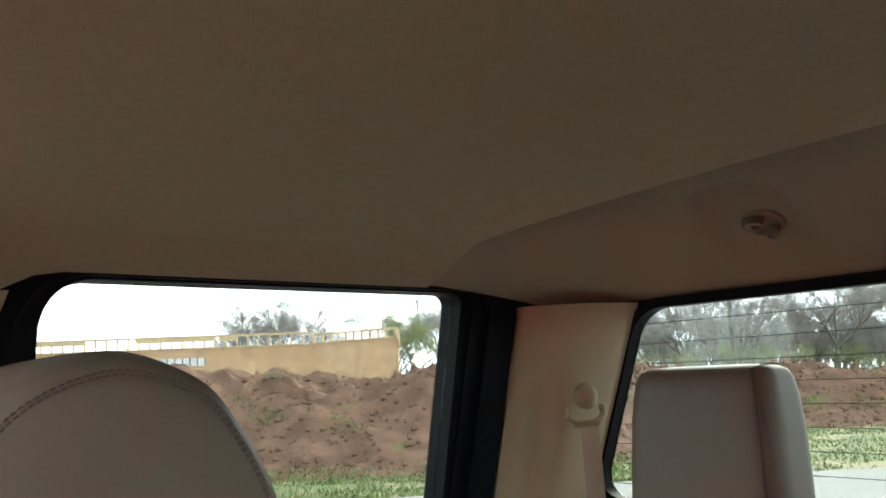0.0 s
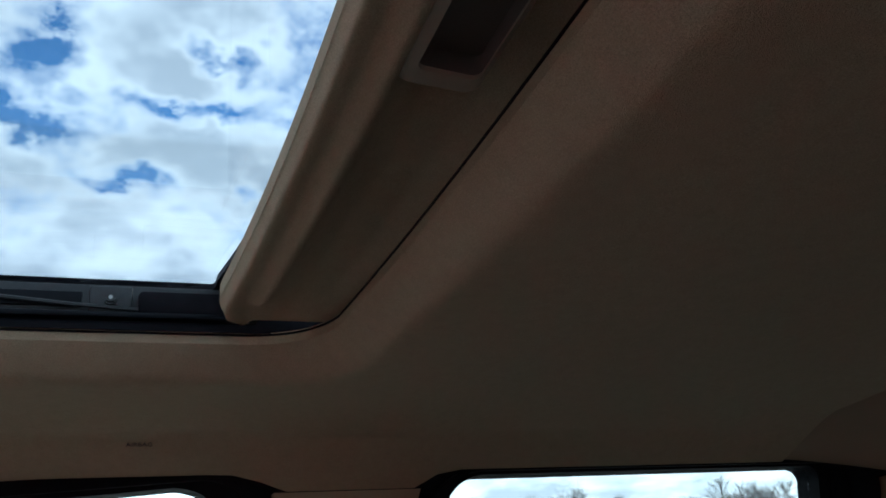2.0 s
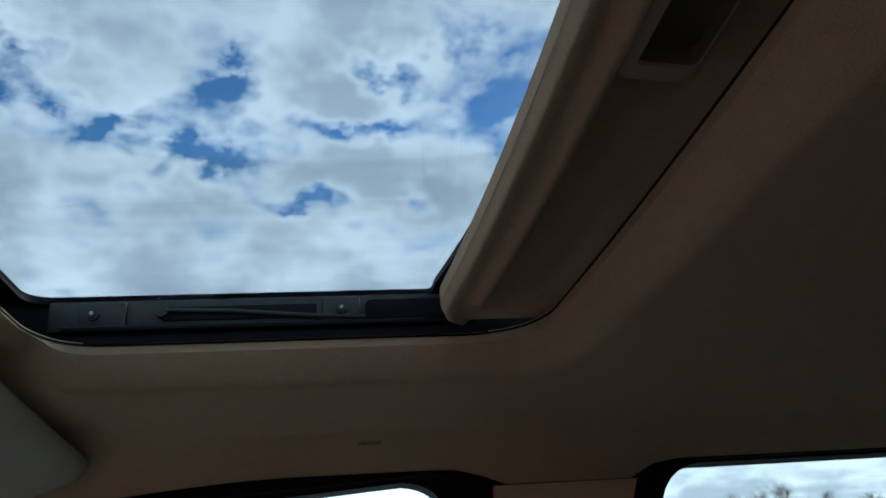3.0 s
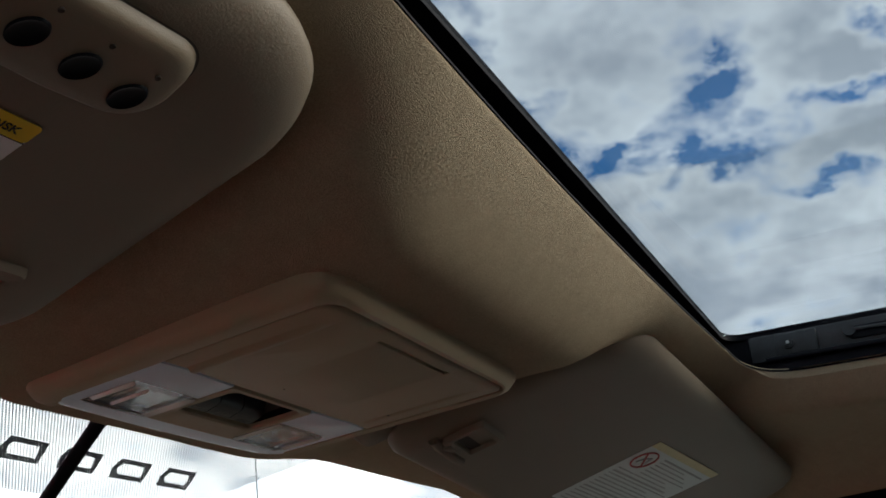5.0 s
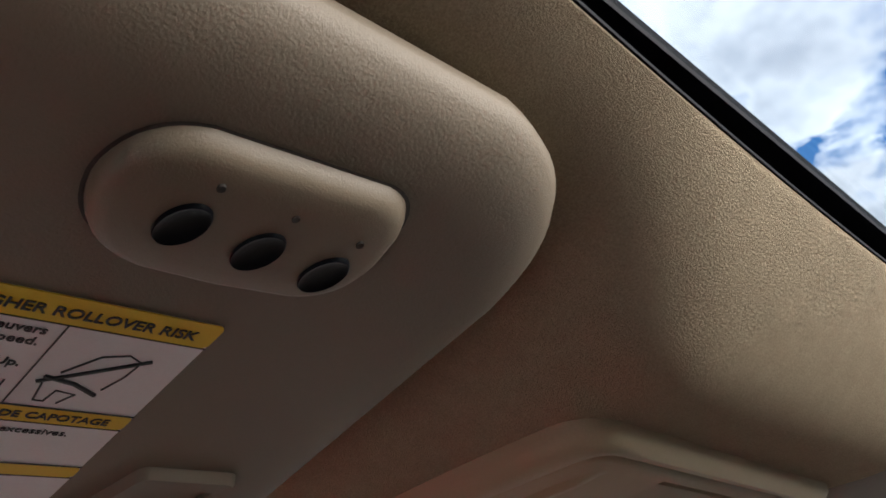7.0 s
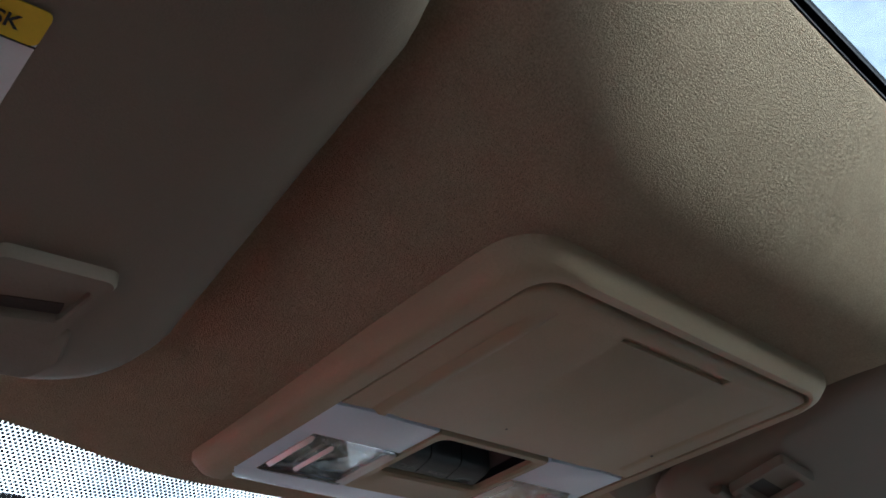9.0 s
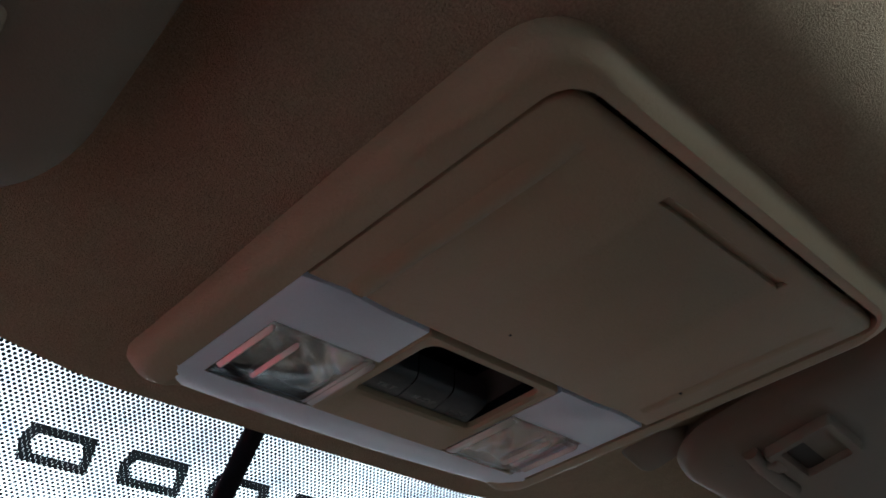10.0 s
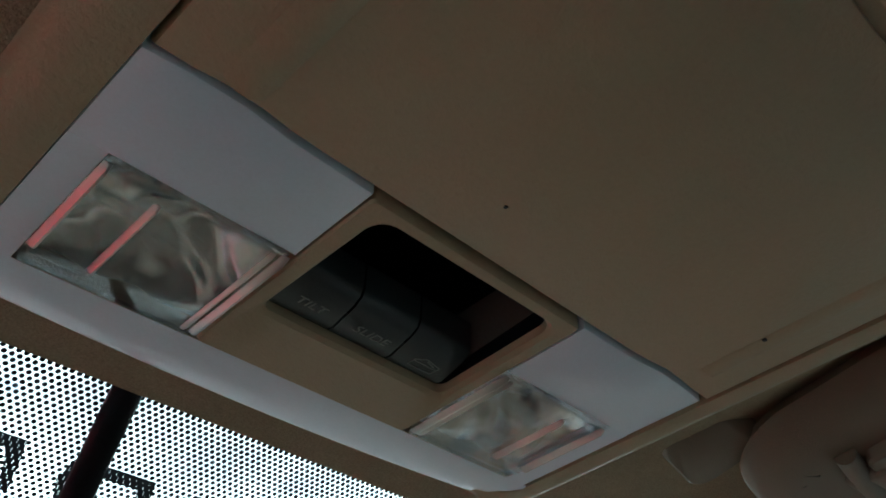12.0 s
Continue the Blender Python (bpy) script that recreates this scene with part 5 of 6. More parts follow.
def make_hook(s):
    h = empty("coat_hook", "beige plastic coat hook in a moulded pocket", "coat hook", group="coat hooks")
    at = Vector((s * 0.345, -1.038, header_z(s * 0.345, -1.038) - 0.003))
    n = Vector((0, 0.60, -0.80))
    up = Vector((0, 0.80, 0.60))

    def q(a, b, d):
        return at + Vector((a, 0, 0)) + up * b + n * d
    ring = [2 * math.pi * i / 28 for i in range(28)]
    base = loft([[q(0.027 * e * math.cos(t), 0.021 * e * math.sin(t), d) for t in ring] for e, d in ((1.08, -0.006), (1.0, 0.002), (0.90, 0.0035), (0.80, 0.001), (0.74, -0.006))])
    part("base", base, M_VINYL, h)
    part("pocket", loft([[q(0.020 * e * math.cos(t), 0.016 * e * math.sin(t), -0.004) for t in ring] for e in (1.0, 0.2)], cap1=True), M_BLACK, h)
    band = []
    for k in range(13):
        t = k / 12
        ang = 2.6 - 3.9 * t
        a, b = 0.014 * math.cos(ang) + 0.003, 0.010 * math.sin(ang) + 0.003
        w = 0.0075 - 0.003 * t
        band.append([q(a, b, 0.0), q(a * 1.25, b * 1.25, 0.5 * w), q(a * 1.05, b * 1.05, 1.8 * w), q(a * 0.65, b * 0.65, 1.7 * w), q(a * 0.6, b * 0.6, 0.0)])
    part("hook", loft(band, cap0=True, cap1=True), M_VINYL, h)
    curl = [q(-0.010 + 0.0068 * math.cos(t), -0.012 + 0.0068 * math.sin(t), 0.011) for t in ring + ring[:1]]
    part("curl", tube(curl, 0.0022, 8), M_VINYL, h)
    part("button", tube([q(-0.010, -0.012, -0.002), q(-0.010, -0.012, 0.008), q(-0.010, -0.012, 0.0095)], 0.0055, 14), M_VINYL, h)


make_hook(1)
make_hook(-1)


def make_belt(s):
    b = empty("seat_belt", "beige rear seat belt over a moulded guide on the pillar", "seat belt", group="rear seat belts")
    p = Vector((s * 0.628, -1.012, 1.592))
    inward, along = Vector((-s * 0.80, 0.60, 0)), Vector((s * 0.55, 0.83, 0)).normalized()

    def q(a, h, d):
        return p + along * a + Vector((0, 0, h)) + inward * d
    cap = [[q(0.0155 * math.cos(t) * e, 0.008 + 0.018 * math.sin(t) * e + 0.004, d) for t in [2 * math.pi * i / 20 for i in range(20)]] for e, d in ((1.0, -0.01), (1.0, 0.012), (0.92, 0.020), (0.7, 0.025), (0.3, 0.027))]
    part("cap", loft(cap, cap1=True), M_PLASTIC, b)
    part("guide", tube([q(0.024, -0.004, 0.010), q(0.027, -0.016, 0.014), q(0.018, -0.026, 0.016), q(-0.010, -0.024, 0.018), q(-0.022, -0.014, 0.016), q(-0.021, 0.0, 0.012)], 0.0052, 10), M_PLASTIC, b)

    def web(u, v):
        a = -0.014 + 0.025 * u - 0.012 * v * (1 - 0.4 * u)
        return q(a, -0.022 - 0.42 * v, 0.014 + 0.006 * math.sin(3 * v))
    part("webbing", grid(web, 4, 20, 0.0014, tuple(inward)), material("belt_webbing", (0.40, 0.345, 0.265), 0.8, scale=60, vary=0.06, bump=0.1, fine=1500, fine_bump=0.5), b, "flat woven beige webbing")


make_belt(1)
make_belt(-1)


# ---- seats ----
def stitch_line(points, pitch=0.0052, length=0.0034, r=0.0007):
    """Short threads along a seam, in one mesh."""
    P = [Vector(p) for p in points]
    dist = [0.0]
    for a, b in zip(P, P[1:]):
        dist.append(dist[-1] + (b - a).length)

    def at(s):
        for i in range(len(P) - 1):
            if s <= dist[i + 1]:
                k = (s - dist[i]) / max(1e-9, dist[i + 1] - dist[i])
                return P[i].lerp(P[i + 1], k)
        return P[-1]
    bits, s = [], 0.0
    while s + length < dist[-1]:
        bits.append(tube([at(s), at(s + length)], r, 4))
        s += pitch
    return join(*bits)


def profile_loop(pts, n=8):
    """A smooth closed curve through plan points."""
    out, k = [], len(pts)
    for i in range(k):
        p0, p1, p2, p3 = (Vector(pts[(i + j - 1) % k]) for j in range(4))
        for s in range(n):
            t = s / n
            out.append(tuple(0.5 * ((2 * p1) + (p2 - p0) * t + (2 * p0 - 5 * p1 + 4 * p2 - p3) * t * t + (3 * p1 - p0 - 3 * p2 + p3) * t ** 3)))
    return out


def make_front_seat(s):
    seat = empty("front_seat", "cream leather front seat with a stitched thick headrest", "seat", (s * 0.40, -0.10, 0.58), group="front seats")
    inv = Matrix.Translation((-s * 0.40, 0.10, -0.58))
    prof = profile_loop([(-0.160, 1.440), (-0.162, 1.540), (-0.182, 1.622), (-0.246, 1.657), (-0.306, 1.643), (-0.340, 1.605), (-0.365, 1.555), (-0.382, 1.490), (-0.370, 1.430), (-0.270, 1.415)], 6)
    cy, cz = -0.265, 1.54
    x0, x1 = 0.262, 0.538
    mid, half = (x0 + x1) / 2, (x1 - x0) / 2
    rings = []
    for t, e in ((-1.0, 0.15), (-1.0, 0.55), (-0.995, 0.80), (-0.97, 0.91), (-0.91, 0.965), (-0.80, 0.99), (-0.4, 1.0), (0.4, 1.0), (0.80, 0.99), (0.91, 0.965), (0.97, 0.91), (0.995, 0.80), (1.0, 0.55), (1.0, 0.15)):
        rings.append([(s * (mid + half * t), cy + (y - cy) * e, cz + (z - cz) * e) for y, z in prof])
    bm = loft(rings, cap0=True, cap1=True)
    bm.transform(inv)
    head = part("headrest", bm, M_LEATHER, seat, "cream leather headrest, side seams stitched in dark thread")
    for t in (-1, 1):
        for e, xo in ((0.862, 0.9845), (0.884, 0.9800)):
            line = [(s * (mid + half * t * xo), cy + (y - cy) * (e + 0.004), cz + (z - cz) * (e + 0.004)) for y, z in prof]
            bm = stitch_line(line + line[:1], 0.0046, 0.0029, 0.0006)
            bm.transform(inv)
            part("stitching", bm, M_THREAD, head, smooth=False)
    for x in (0.35, 0.45):
        bm = tube([(s * x, -0.26, 1.44), (s * x, -0.26, 1.30)], 0.006, 10)
        bm.transform(inv)
        part("post", bm, M_STEEL, seat)
    back = profile_loop([(-0.02, 0.80), (-0.10, 1.10), (-0.165, 1.34), (-0.20, 1.385), (-0.30, 1.37), (-0.31, 1.20), (-0.22, 0.80), (-0.12, 0.72)], 5)
    rings = []
    for t, e in ((-1, 0.6), (-0.97, 0.86), (-0.88, 0.97), (-0.5, 1.0), (0.5, 1.0), (0.88, 0.97), (0.97, 0.86), (1, 0.6)):
        rings.append([(s * (0.40 + 0.25 * t), -0.17 + (y + 0.17) * e, 1.06 + (z - 1.06) * (0.97 + 0.03 * e)) for y, z in back])
    bm = loft(rings, cap0=True, cap1=True)
    bm.transform(inv)
    part("backrest", bm, M_LEATHER, seat)
    bm = rbox((0.52, 0.54, 0.17), (s * 0.40, 0.17, 0.83), 0.05, 4)
    bm.transform(inv)
    part("seat_cushion", bm, M_LEATHER, seat)
    bm = rbox((0.44, 0.46, 0.17), (s * 0.40, 0.12, 0.665), 0.01)
    bm.transform(inv)
    part("seat_base", bm, M_BLACK, seat)


make_front_seat(1)
make_front_seat(-1)


def make_rear_bench():
    bench = empty("rear_bench", "cream leather rear bench seat with upright headrests", "seat", (0, -0.80, 0.58))
    inv = Matrix.Translation((0, 0.80, -0.58))
    for s in (1, -1):
        x0, x1 = s * 0.322, s * 0.534
        mid, half = (x0 + x1) / 2, abs(x1 - x0) / 2
        # rounded block, a little wider at its foot
        loop = round_loop([(-half, -0.045, 0.022), (half, -0.045, 0.022), (half, 0.040, 0.026), (-half, 0.040, 0.026)], 7, 7)
        rings = []
        for z, e, ey in ((1.400, 1.06, 1.0), (1.43, 1.07, 1.05), (1.50, 1.045, 1.05), (1.57, 1.01, 1.0), (1.605, 0.975, 0.94), (1.622, 0.94, 0.86), (1.632, 0.895, 0.72), (1.637, 0.82, 0.45), (1.639, 0.5, 0.1)):
            rings.append([(mid + x * e, -1.020 + y * ey - 0.06 * (z - 1.5) * 0.5, z) for x, y in loop])
        bm = loft(rings, cap0=True, cap1=True)
        bm.transform(inv)
        head = part("headrest", bm, M_LEATHER, bench, "cream leather headrest with twin stitched side seam")
        for side in (-s,):
            for off in (0.0, 0.0058):
                line = []
                for z, e, ey in ((1.43, 1.07, 1.05), (1.50, 1.045, 1.05), (1.57, 1.01, 1.0), (1.605, 0.975, 0.94), (1.623, 0.94, 0.86), (1.6335, 0.90, 0.72)):
                    line.append((mid + side * (half * e - 0.012 - off), -1.020 + 0.0405 * ey - 0.06 * (z - 1.5) * 0.5, z))
                line += [(line[-1][0], -1.030, 1.6395), (line[-1][0], -1.050, 1.638)]
                bm = stitch_line(line)
                bm.transform(inv)
                part("stitching", bm, M_THREAD, head, smooth=False)
            groove = [(x + side * 0.0028, y + 0.0004, z) for x, y, z in line]
            bm = tube(groove, 0.0012, 6)
            bm.transform(inv)
            part("seam", bm, M_DASH, head)
        for x in (mid - 0.05, mid + 0.05):
            bm = tube([(x, -1.02, 1.41), (x, -1.02, 1.28)], 0.006, 8)
            bm.transform(inv)
            part("post", bm, M_STEEL, bench)
        bm = rbox((0.66, 0.14, 0.62), (s * 0.335, -1.0, 1.06), 0.05, 4, Euler((radians(8), 0, 0)).to_matrix())
        bm.transform(inv)
        part("backrest", bm, M_LEATHER, bench)
        bm = rbox((0.66, 0.48, 0.18), (s * 0.335, -0.76, 0.84), 0.05, 4)
        bm.transform(inv)
        part("seat_cushion", bm, M_LEATHER, bench)
    bm = rbox((1.2, 0.40, 0.18), (0, -0.80, 0.67), 0.01)
    bm.transform(inv)
    part("seat_base", bm, M_BLACK, bench)


make_rear_bench()


# ---- outside ----
GROUND = -0.10
AHEAD, ASIDE, HERE = Vector((0.7935, -0.6085)), Vector((-0.6085, -0.7935)), Vector((-0.22, -0.112))


def spot(a, r):
    """Plan place a metres out over the rear right corner of the truck and r metres across."""
    return HERE + AHEAD * a + ASIDE * r


def kerb_line(r):
    return 13.9 + 0.16 * r + 0.35 * math.sin(0.35 * r)


def mound_height(a, r):
    """Spoil heap: high and near in the middle, low and far to the side."""
    base = 17.0 + 9.5 * smooth(2.0, 9.0, r) - 1.0 * smooth(-4, -12, r)
    crest = base + 4.2
    top = 1.86 - 0.30 * smooth(-6.5, -1.5, r) - 0.14 * smooth(2.0, 8.0, r)
    n = noise.noise(Vector((a * 0.35, r * 0.35, 1.3))) * 0.42 + noise.noise(Vector((a * 0.9, r * 0.9, 4.1))) * 0.28
    n += (0.30 - abs(noise.noise(Vector((a * 1.5, r * 1.5, 7.7))))) * 0.40 + noise.noise(Vector((a * 3.4, r * 3.4, 2.7))) * 0.15
    n += abs(noise.noise(Vector((a * 6.5, r * 6.5, 5.2)))) * 0.12
    up = smooth(base - 0.6, crest, a)
    down = 1 - smooth(crest + 5, crest + 13, a)
    ends = smooth(-26, -20, r) * (1 - smooth(45, 60, r))
    h = up * down * ends
    return h * (top + n) + 0.0


def make_outside():
    ring, bm = [], bmesh.new()
    for k, rad in enumerate((0, 6, 14, 30, 60, 120, 300, 900, 2500)):
        if k == 0:
            ring.append([bm.verts.new((0, 0, GROUND))])
            continue
        ring.append([bm.verts.new((rad * math.cos(t), rad * math.sin(t), GROUND)) for t in [2 * math.pi * i / 48 for i in range(48)]])
    for i in range(48):
        bm.faces.new((ring[0][0], ring[1][i], ring[1][(i + 1) % 48]))
    for a, b in zip(ring[1:], ring[2:]):
        for i in range(48):
            bm.faces.new((a[i], b[i], b[(i + 1) % 48], a[(i + 1) % 48]))
    g = part("ground", bm, M_GRASS)
    tagged(g, "patchy spring grass reaching to the horizon", "ground", kind="structure")

    # concrete yard on which the truck stands
    yard = []
    for i in range(61):
        r = -30 + i
        e = kerb_line(r)
        yard.append([(*spot(a, r), GROUND + h) for a, h in ((-26, 0.03), (-10, 0.03), (0, 0.03), (8, 0.03), (e - 0.02, 0.03), (e, 0.0))])
    y = part("road_yard", loft(yard, close=False), M_ASPHALT)
    tagged(y, "pale concrete yard with a worn edge", "road", kind="structure")

    def heap(u, v):
        r = -27 + 88 * u
        base = 17.0 + 9.5 * smooth(2.0, 9.0, r) - 1.0 * smooth(-4, -12, r)
        a = base - 1.2 + 19 * v ** 1.5
        h = mound_height(a, r)
        return (*spot(a, r), GROUND - 0.03 + 1.09 * h)
    m = part("soil_heap", grid(heap, 560, 150), M_SOIL)
    tagged(m, "long heap of red-brown excavated soil with clods", "soil heap", kind="structure")

    rnd = random.Random(4)
    V, F = [], []
    for _ in range(12000):      # clods lying on the heap
        r = rnd.uniform(-14, 28)
        base = 17.0 + 9.5 * smooth(2.0, 9.0, r) - 1.0 * smooth(-4, -12, r)
        a = base - 0.8 + 6.2 * rnd.random() ** 0.9
        p = spot(a, r)
        s = 0.02 + 0.11 * rnd.random() ** 5
        z = GROUND - 0.03 + 1.09 * mound_height(a, r)
        b = len(V)
        for dx, dy, dz in ((1, 0, 0), (-0.6, 0.8, 0.1), (-0.5, -0.9, 0), (0.1, 0.1, 0.9), (0, 0, -0.6)):
            V.append((p.x + s * dx * rnd.uniform(0.6, 1.2), p.y + s * dy * rnd.uniform(0.6, 1.2), z + s * dz * rnd.uniform(0.6, 1.2)))
        F += [(b, b + 1, b + 3), (b + 1, b + 2, b + 3), (b + 2, b, b + 3), (b + 1, b, b + 4), (b + 2, b + 1, b + 4), (b, b + 2, b + 4)]
    me = bpy.data.meshes.new("soil_clods")
    me.from_pydata(V, [], F)
    me.materials.append(M_SOIL)
    tagged(new("soil_clods", me), "loose clods of reddish soil on the heap", "soil", kind="stuff")

    V, F = [], []
    for _ in range(60000):     # grass tufts between yard and heap, sparse on the heap
        r = rnd.uniform(-14, 26)
        base = 17.0 + 9.5 * smooth(2.0, 9.0, r) - 1.0 * smooth(-4, -12, r)
        e = kerb_line(r)
        a = e + (base + 0.3 - e) * rnd.random()
        if rnd.random() < 0.34:
            a = base + rnd.uniform(0, 3.4)
            if noise.noise(Vector((a * 0.7, r * 0.7, 9))) < 0.30:
                continue
        elif noise.noise(Vector((a * 0.6, r * 0.6, 3))) < -0.10 and rnd.random() < 0.75:
            continue
        p = spot(a, r)
        z = GROUND - 0.01 + 1.09 * mound_height(a, r)
        h, w, t = rnd.uniform(0.03, 0.09), rnd.uniform(0.012, 0.03), rnd.uniform(0, math.pi)
        b = len(V)
        lx, ly = rnd.uniform(-0.05, 0.05), rnd.uniform(-0.05, 0.05)
        V += [(p.x - w * math.cos(t), p.y - w * math.sin(t), z), (p.x + w * math.cos(t), p.y + w * math.sin(t), z), (p.x + lx, p.y + ly, z + h)]
        F.append((b, b + 1, b + 2))
    me = bpy.data.meshes.new("grass_tufts")
    me.from_pydata(V, [], F)
    me.materials.append(M_BLADE)
    tagged(new("grass_tufts", me), "uneven fresh green grass tufts along the yard", "grass", kind="stuff")


make_outside()


def make_house():
    """A house shell: sheathed walls, open studs and plates above."""
    h = empty("house_under_construction", "unfinished house shell of strand board and open lumber framing", "house")

    def run(a0, r0, a1, r1, low, sheath, top, step):
        p0, p1 = spot(a0, r0), spot(a1, r1)
        d = (p1 - p0)
        n = d.length
        ang = math.atan2(d.y, d.x)

        def put(name, lx, lz, sx, sy, sz, mat, oy=0.0):
            m = Matrix.Translation((p0.x, p0.y, 0)) @ Matrix.Rotation(ang, 4, "Z")
            bm = rbox((sx, sy, sz), (lx, oy, lz), 0)
            bm.transform(m)
            return part(name, bm, mat, h, smooth=False)
        k, x = 0, 0.0
        while x < n - 0.02:
            w = min(1.22, n - x)
            put("board", x + w / 2, (low + sheath) / 2, w + 0.004, 0.012, sheath - low, M_OSB, 0.03 + 0.003 * (k % 2))
            k += 1
            x += 1.22
        put("top_plate", n / 2, top - 0.04, n, 0.09, 0.08, M_LUMBER)
        put("top_plate", n / 2, sheath + 0.02, n, 0.09, 0.05, M_LUMBER)
        x = 0.03
        while x < n:
            put("stud", x, (sheath + top) / 2, 0.05, 0.09, top - sheath, M_LUMBER)
            x += step
        return put

    f = 1525.0

    def across(px, a):
        return a * (px - 784) / f
    put = run(34.0, across(-160, 34), 34.0, across(563, 34), -0.1, 3.24, 3.74, 0.42)
    run(34.0, across(560, 34), 31.4, across(702, 31.4), -0.1, 3.27, 3.64, 0.41)
    run(31.4, across(702, 31.4), 40.0, across(706, 40.0), -0.1, 3.27, 3.64, 0.41)
    # headers over openings
    for a, b in ((60, 160), (250, 385), (395, 425)):
        w = across(b, 34) - across(a, 34)
        mid = (across(a, 34) + across(b, 34)) / 2 - across(-160, 34)
        put("header_beam", mid, 3.61, w, 0.11, 0.2, M_LUMBER, 0.02)
    # window opening low in the wall: a pale sheet with dark studs before it
    mid = (across(265, 34) + across(370, 34)) / 2 - across(-160, 34)
    put("opening", mid, 2.74, 2.4, 0.01, 0.30, material("pale_opening", (0.62, 0.64, 0.66), 0.7, scale=2, vary=0.15, bump=0.1), 0.016)
    for k in range(9):
        put("stud", mid - 1.15 + 0.29 * k, 2.74, 0.05, 0.03, 0.30, M_BARK, 0.010)


make_house()


def grow(seed, height, spread, twigs, droop=0.0):
    """A bare tree: tapered limbs as one mesh, and fine twigs as another."""
    rnd = random.Random(seed)
    LV, LF, TV, TF = [], [], [], []

    def limb(p, q, r0, r1, sides=5):
        d = (q - p).normalized()
        u = d.cross(Vector((0.31, 0.52, 0.79))).normalized()
        w = d.cross(u)
        b = len(LV)
        for c, r in ((p, r0), (q, r1)):
            for k in range(sides):
                t = 2 * math.pi * k / sides
                LV.append(tuple(c + r * (math.cos(t) * u + math.sin(t) * w)))
        for k in range(sides):
            LF.append((b + k, b + (k + 1) % sides, b + sides + (k + 1) % sides, b + sides + k))

    def twig(p, d, n, w):
        for _ in range(n):
            e = (d * 0.9 + Vector((rnd.uniform(-1, 1), rnd.uniform(-1, 1), rnd.uniform(-0.5 - droop, 1.1 - droop)))).normalized() * rnd.uniform(0.4, 1.0) * spread * 0.25
            side = e.cross(Vector((rnd.uniform(-1, 1), rnd.uniform(-1, 1), 0.3))).normalized() * w
            b = len(TV)
            TV.extend((tuple(p - side), tuple(p + side), tuple(p + e)))
            TF.append((b, b + 1, b + 2))
            for k in (0.35, 0.6, 0.8):
                f2 = p + e * k
                e2 = (e.normalized() + Vector((rnd.uniform(-1, 1), rnd.uniform(-1, 1), rnd.uniform(-0.4 - droop, 0.9 - droop)))).normalized() * e.length * (0.75 - 0.5 * k)
                b = len(TV)
                TV.extend((tuple(f2 - side * 0.6), tuple(f2 + side * 0.6), tuple(f2 + e2)))
                TF.append((b, b + 1, b + 2))

    def branch(p, d, length, r, depth):
        q = p
        steps = 3
        for i in range(steps):
            d = (d + Vector((rnd.uniform(-1, 1), rnd.uniform(-1, 1), rnd.uniform(-0.4, 0.6))) * 0.18).normalized()
            nq = q + d * length / steps
            limb(q, nq, r * (1 - 0.25 * i / steps), r * (1 - 0.25 * (i + 1) / steps), 6 if depth == 0 else 4)
            q = nq
            if depth >= 2:
                twig(q, d, max(2, twigs // 4), 0.009)
        r *= 0.7
        if depth >= 4 or r < 0.012:
            twig(q, d, (2 * twigs) // 3, 0.009)
            return
        for k in range(rnd.choice((2, 3, 3)) if depth else rnd.choice((3, 4))):
            nd = (d * rnd.uniform(0.5, 0.95) + Vector((rnd.uniform(-1, 1), rnd.uniform(-1, 1), rnd.uniform(-0.2, 0.5))) * 0.75).normalized()
            branch(q, nd, length * rnd.uniform(0.55, 0.78), r * rnd.uniform(0.72, 0.92), depth + 1)
    branch(Vector((0, 0, 0)), Vector((0, 0, 1)), height * 0.34, 0.05 * height / 3, 0)
    a, b = bpy.data.meshes.new("trunk"), bpy.data.meshes.new("crown")
    a.from_pydata(LV, [], LF)
    b.from_pydata(TV, [], TF)
    return a, b


def tree_kind(name, label, seed, height, spread, twigs, leaf=None, droop=0.0):
    a, b = grow(seed, height, spread, twigs, droop)
    a.materials.append(M_BARK)
    b.materials.append(leaf or M_TWIG)
    host = empty(name, label, "tree", group="trees behind the yard")
    for nm, me in (("trunk", a), ("crown", b)):
        o = new(nm, me)
        o.parent = host
    return host


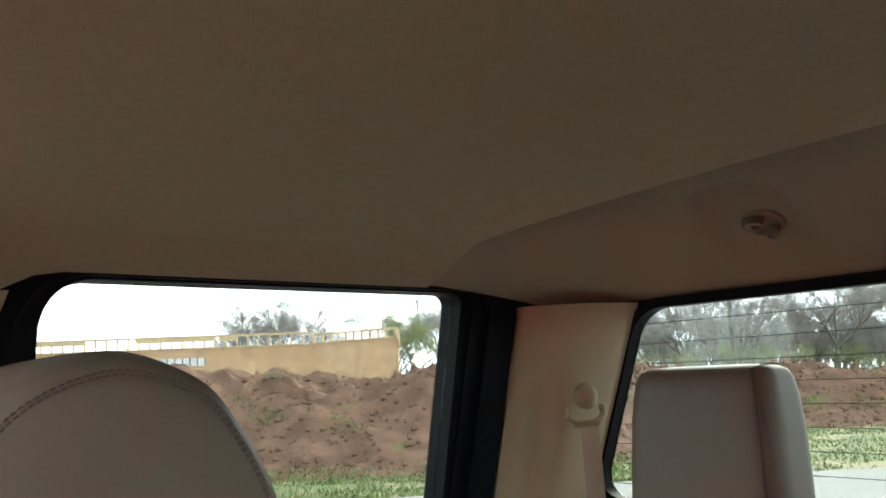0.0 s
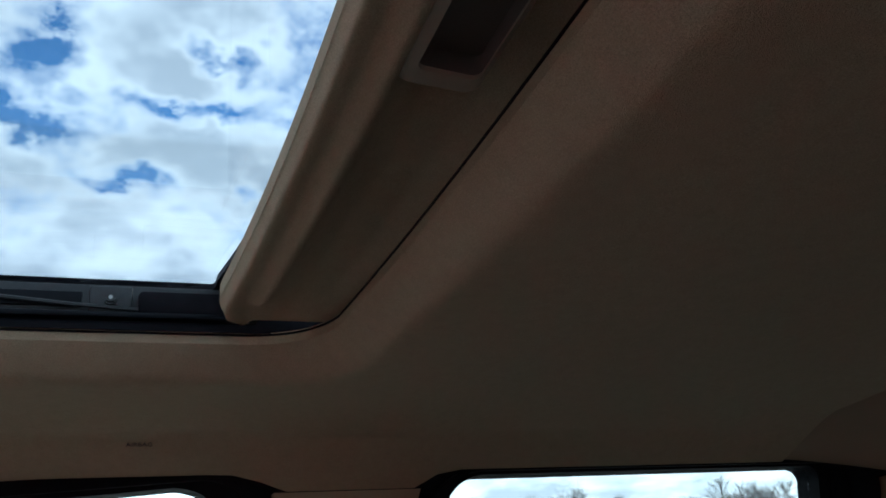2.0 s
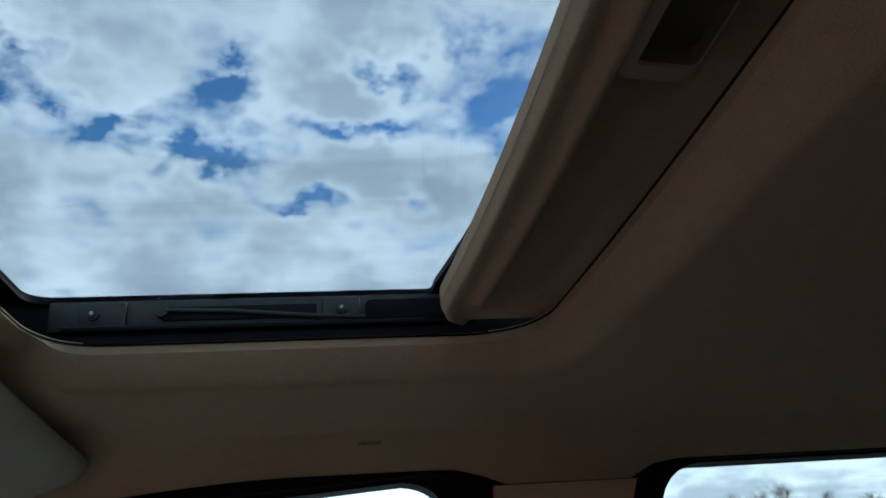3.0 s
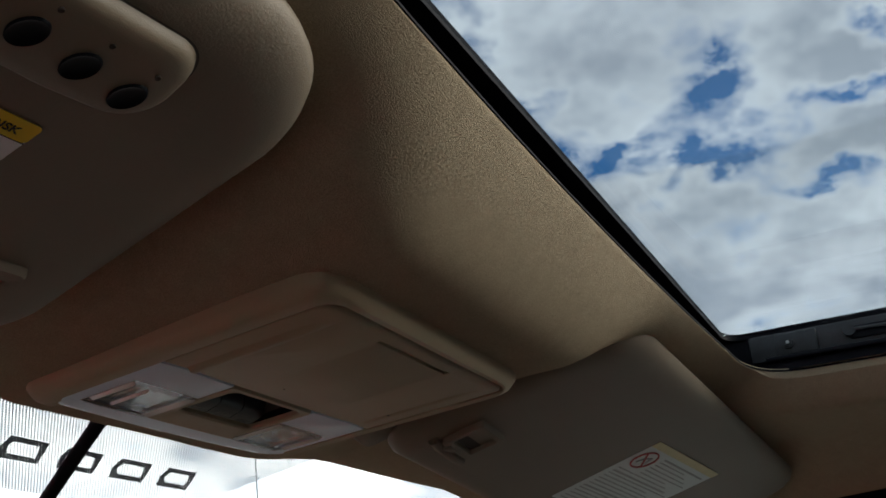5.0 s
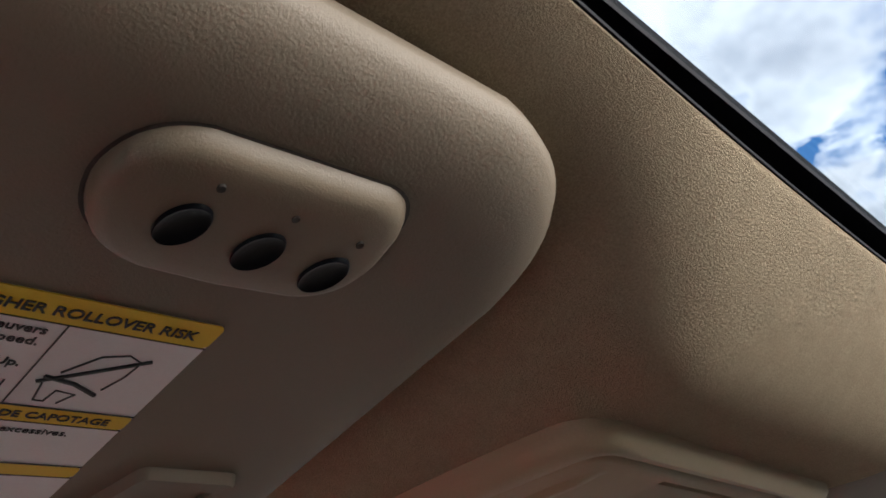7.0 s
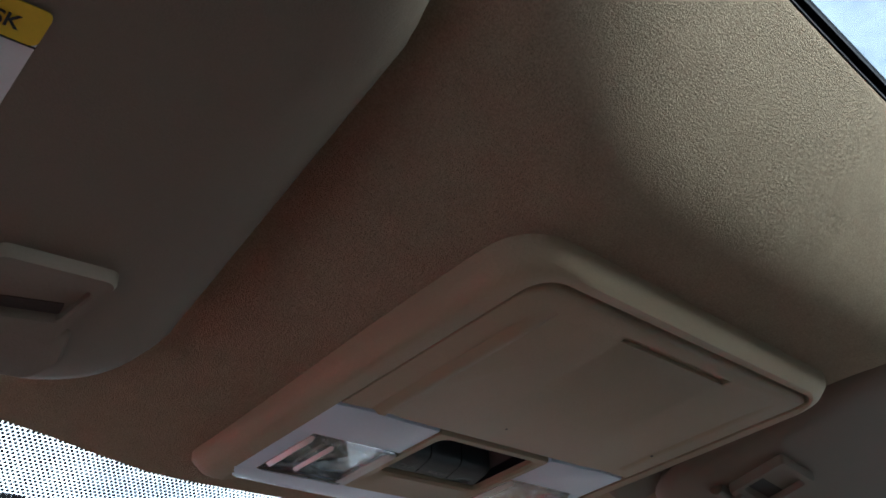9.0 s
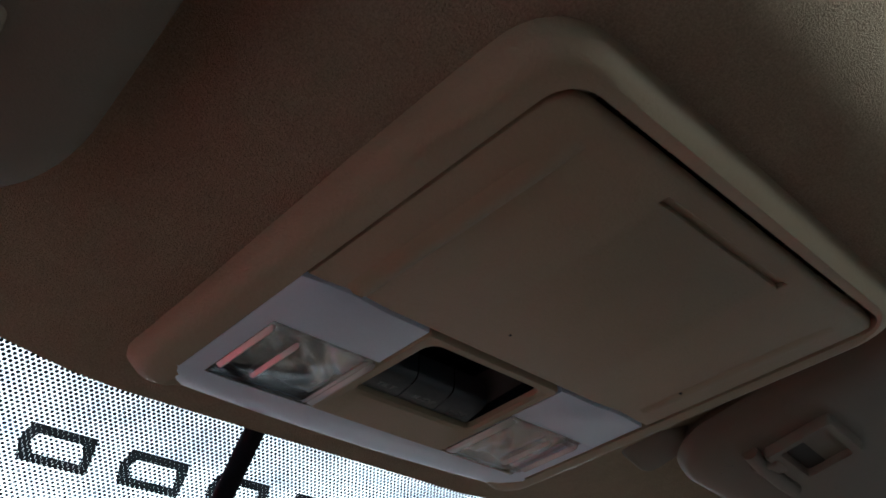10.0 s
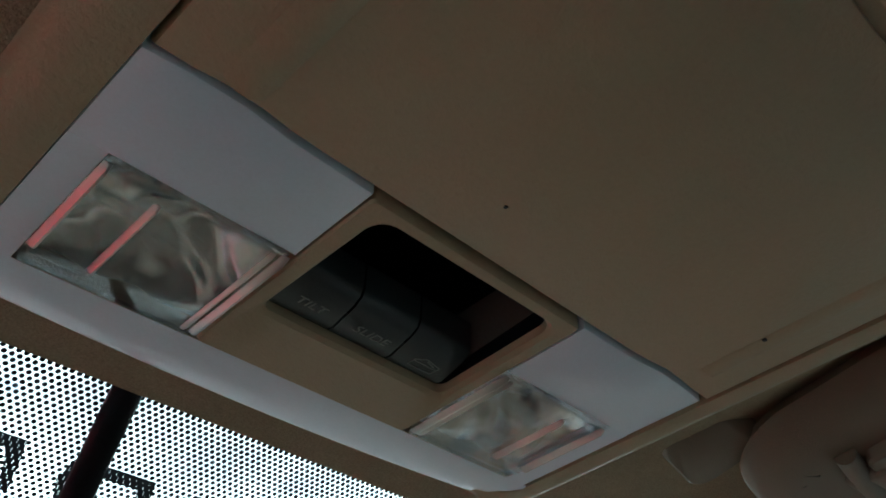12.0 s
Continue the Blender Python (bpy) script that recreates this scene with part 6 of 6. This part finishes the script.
def make_trees():
    f = 1525.0

    def at(px, a):
        p = spot(a, a * (px - 784) / f)
        return p
    kinds = [tree_kind("tree", "bare grey deciduous tree in early spring", 11, 7.6, 4.2, 15),
             tree_kind("tree", "bare grey deciduous tree in early spring", 23, 8.6, 3.6, 14),
             tree_kind("tree", "bare grey deciduous tree in early spring", 37, 6.6, 4.6, 16)]
    willow = tree_kind("tree", "young willow with first yellow-green leaves", 51, 6.4, 3.2, 20, M_BUD, 0.9)
    bush = tree_kind("shrub", "low scrub with first green buds", 63, 3.6, 2.6, 9, M_BUD, 0.2)
    scrub = tree_kind("shrub", "dense grey leafless scrub", 77, 3.4, 2.8, 12, None, 0.1)
    for b in (bush, scrub):
        tagged(b, category="shrub", group="scrub at the wood's edge")
    rnd = random.Random(8)
    spots = [(2, 425, 66, 0.95), (1, 545, 68, 0.95), (2, 475, 70, 1.05), (0, 455, 62, 0.98), (2, 520, 64, 1.05), (0, 490, 60, 1.0), (1, 765, 60, 0.92), (0, 800, 62, 0.92), (2, 745, 66, 0.98), (2, 780, 64, 1.0)]
    for px in range(1110, 1700, 13):
        spots.append((rnd.randrange(3), px + rnd.uniform(-9, 9), rnd.uniform(58, 88), rnd.uniform(0.62, 0.95)))
    spots += [(1, 1292, 57, 0.85), (1, 1455, 56, 1.02), (1, 1468, 60, 1.0), (2, 1370, 56, 0.8), (2, 1530, 70, 1.25), (0, 1560, 72, 1.3)]
    used = set()

    def put(host, px, a, s):
        p = at(px, a)
        m = Matrix.Translation((p.x, p.y, GROUND)) @ Matrix.Rotation(rnd.uniform(0, 6.28), 4, "Z") @ Matrix.Scale(s, 4)
        if host not in used:
            used.add(host)
            host.matrix_basis = m
            return
        o = copy_thing(host, Matrix.Translation((p.x, p.y, GROUND)) @ Matrix.Rotation(rnd.uniform(0, 6.28), 4, "Z"))
        o.scale = (s, s, s)
    for k, px, a, s in spots:
        put(kinds[k], px, a, s)
    for px, a, s in ((696, 50, 1.02), (722, 52, 0.9), (1350, 62, 0.7), (1480, 64, 0.75)):
        put(willow, px, a, s)
    for px in range(1100, 1700, 34):
        put(bush, px + rnd.uniform(-8, 8), rnd.uniform(50, 58), rnd.uniform(0.6, 1.05))
    for px in range(1095, 1720, 7):
        put(scrub, px + rnd.uniform(-6, 6), rnd.uniform(58, 82), rnd.uniform(0.9, 1.65))
    for px in (700, 735, 760, 790, 820):
        put(scrub, px, rnd.uniform(58, 64), rnd.uniform(0.9, 1.2))
    for px in (740, 770, 800, 830):
        put(bush, px, 56, 0.9)


make_trees()


def make_bounce_wall():
    """Plain unseen red wall beside the front wing, added to cast red light inside."""
    def f(u, v):
        p = Vector((-0.60, 2.90)).lerp(Vector((-2.05, 1.75)), u) + Vector((0.621, -0.783)) * 0.012 * math.sin(1.85 * u * 2 * math.pi / 0.2)
        return p.x, p.y, GROUND + 2.9 * v
    w = part("wall_red_bounce", grid(f, 110, 2, 0.05, (-0.621, 0.783, 0)), M_RED_BOUNCE)
    tagged(w, "unseen red corrugated wall, added to cast red light into the cab", "wall", kind="structure")


make_bounce_wall()


def make_pole():
    u = empty("utility_pole", "tall dark weathered wooden utility pole", "utility pole")
    p = spot(56.3, 56.3 * (1281 - 784) / 1525.0)
    part("pole", tube([(p.x, p.y, GROUND - 0.3), (p.x, p.y, 4), (p.x, p.y, 9.5)], 0.17, 10, 0.75), M_POLE, u)
    d = ASIDE
    part("cross_arm", rbox((2.4, 0.10, 0.12), (0, 0, 0), 0.01, turn=Euler((0, 0, math.atan2(d.y, d.x))).to_matrix()), M_POLE, u).location = (p.x, p.y, 9.0)


make_pole()
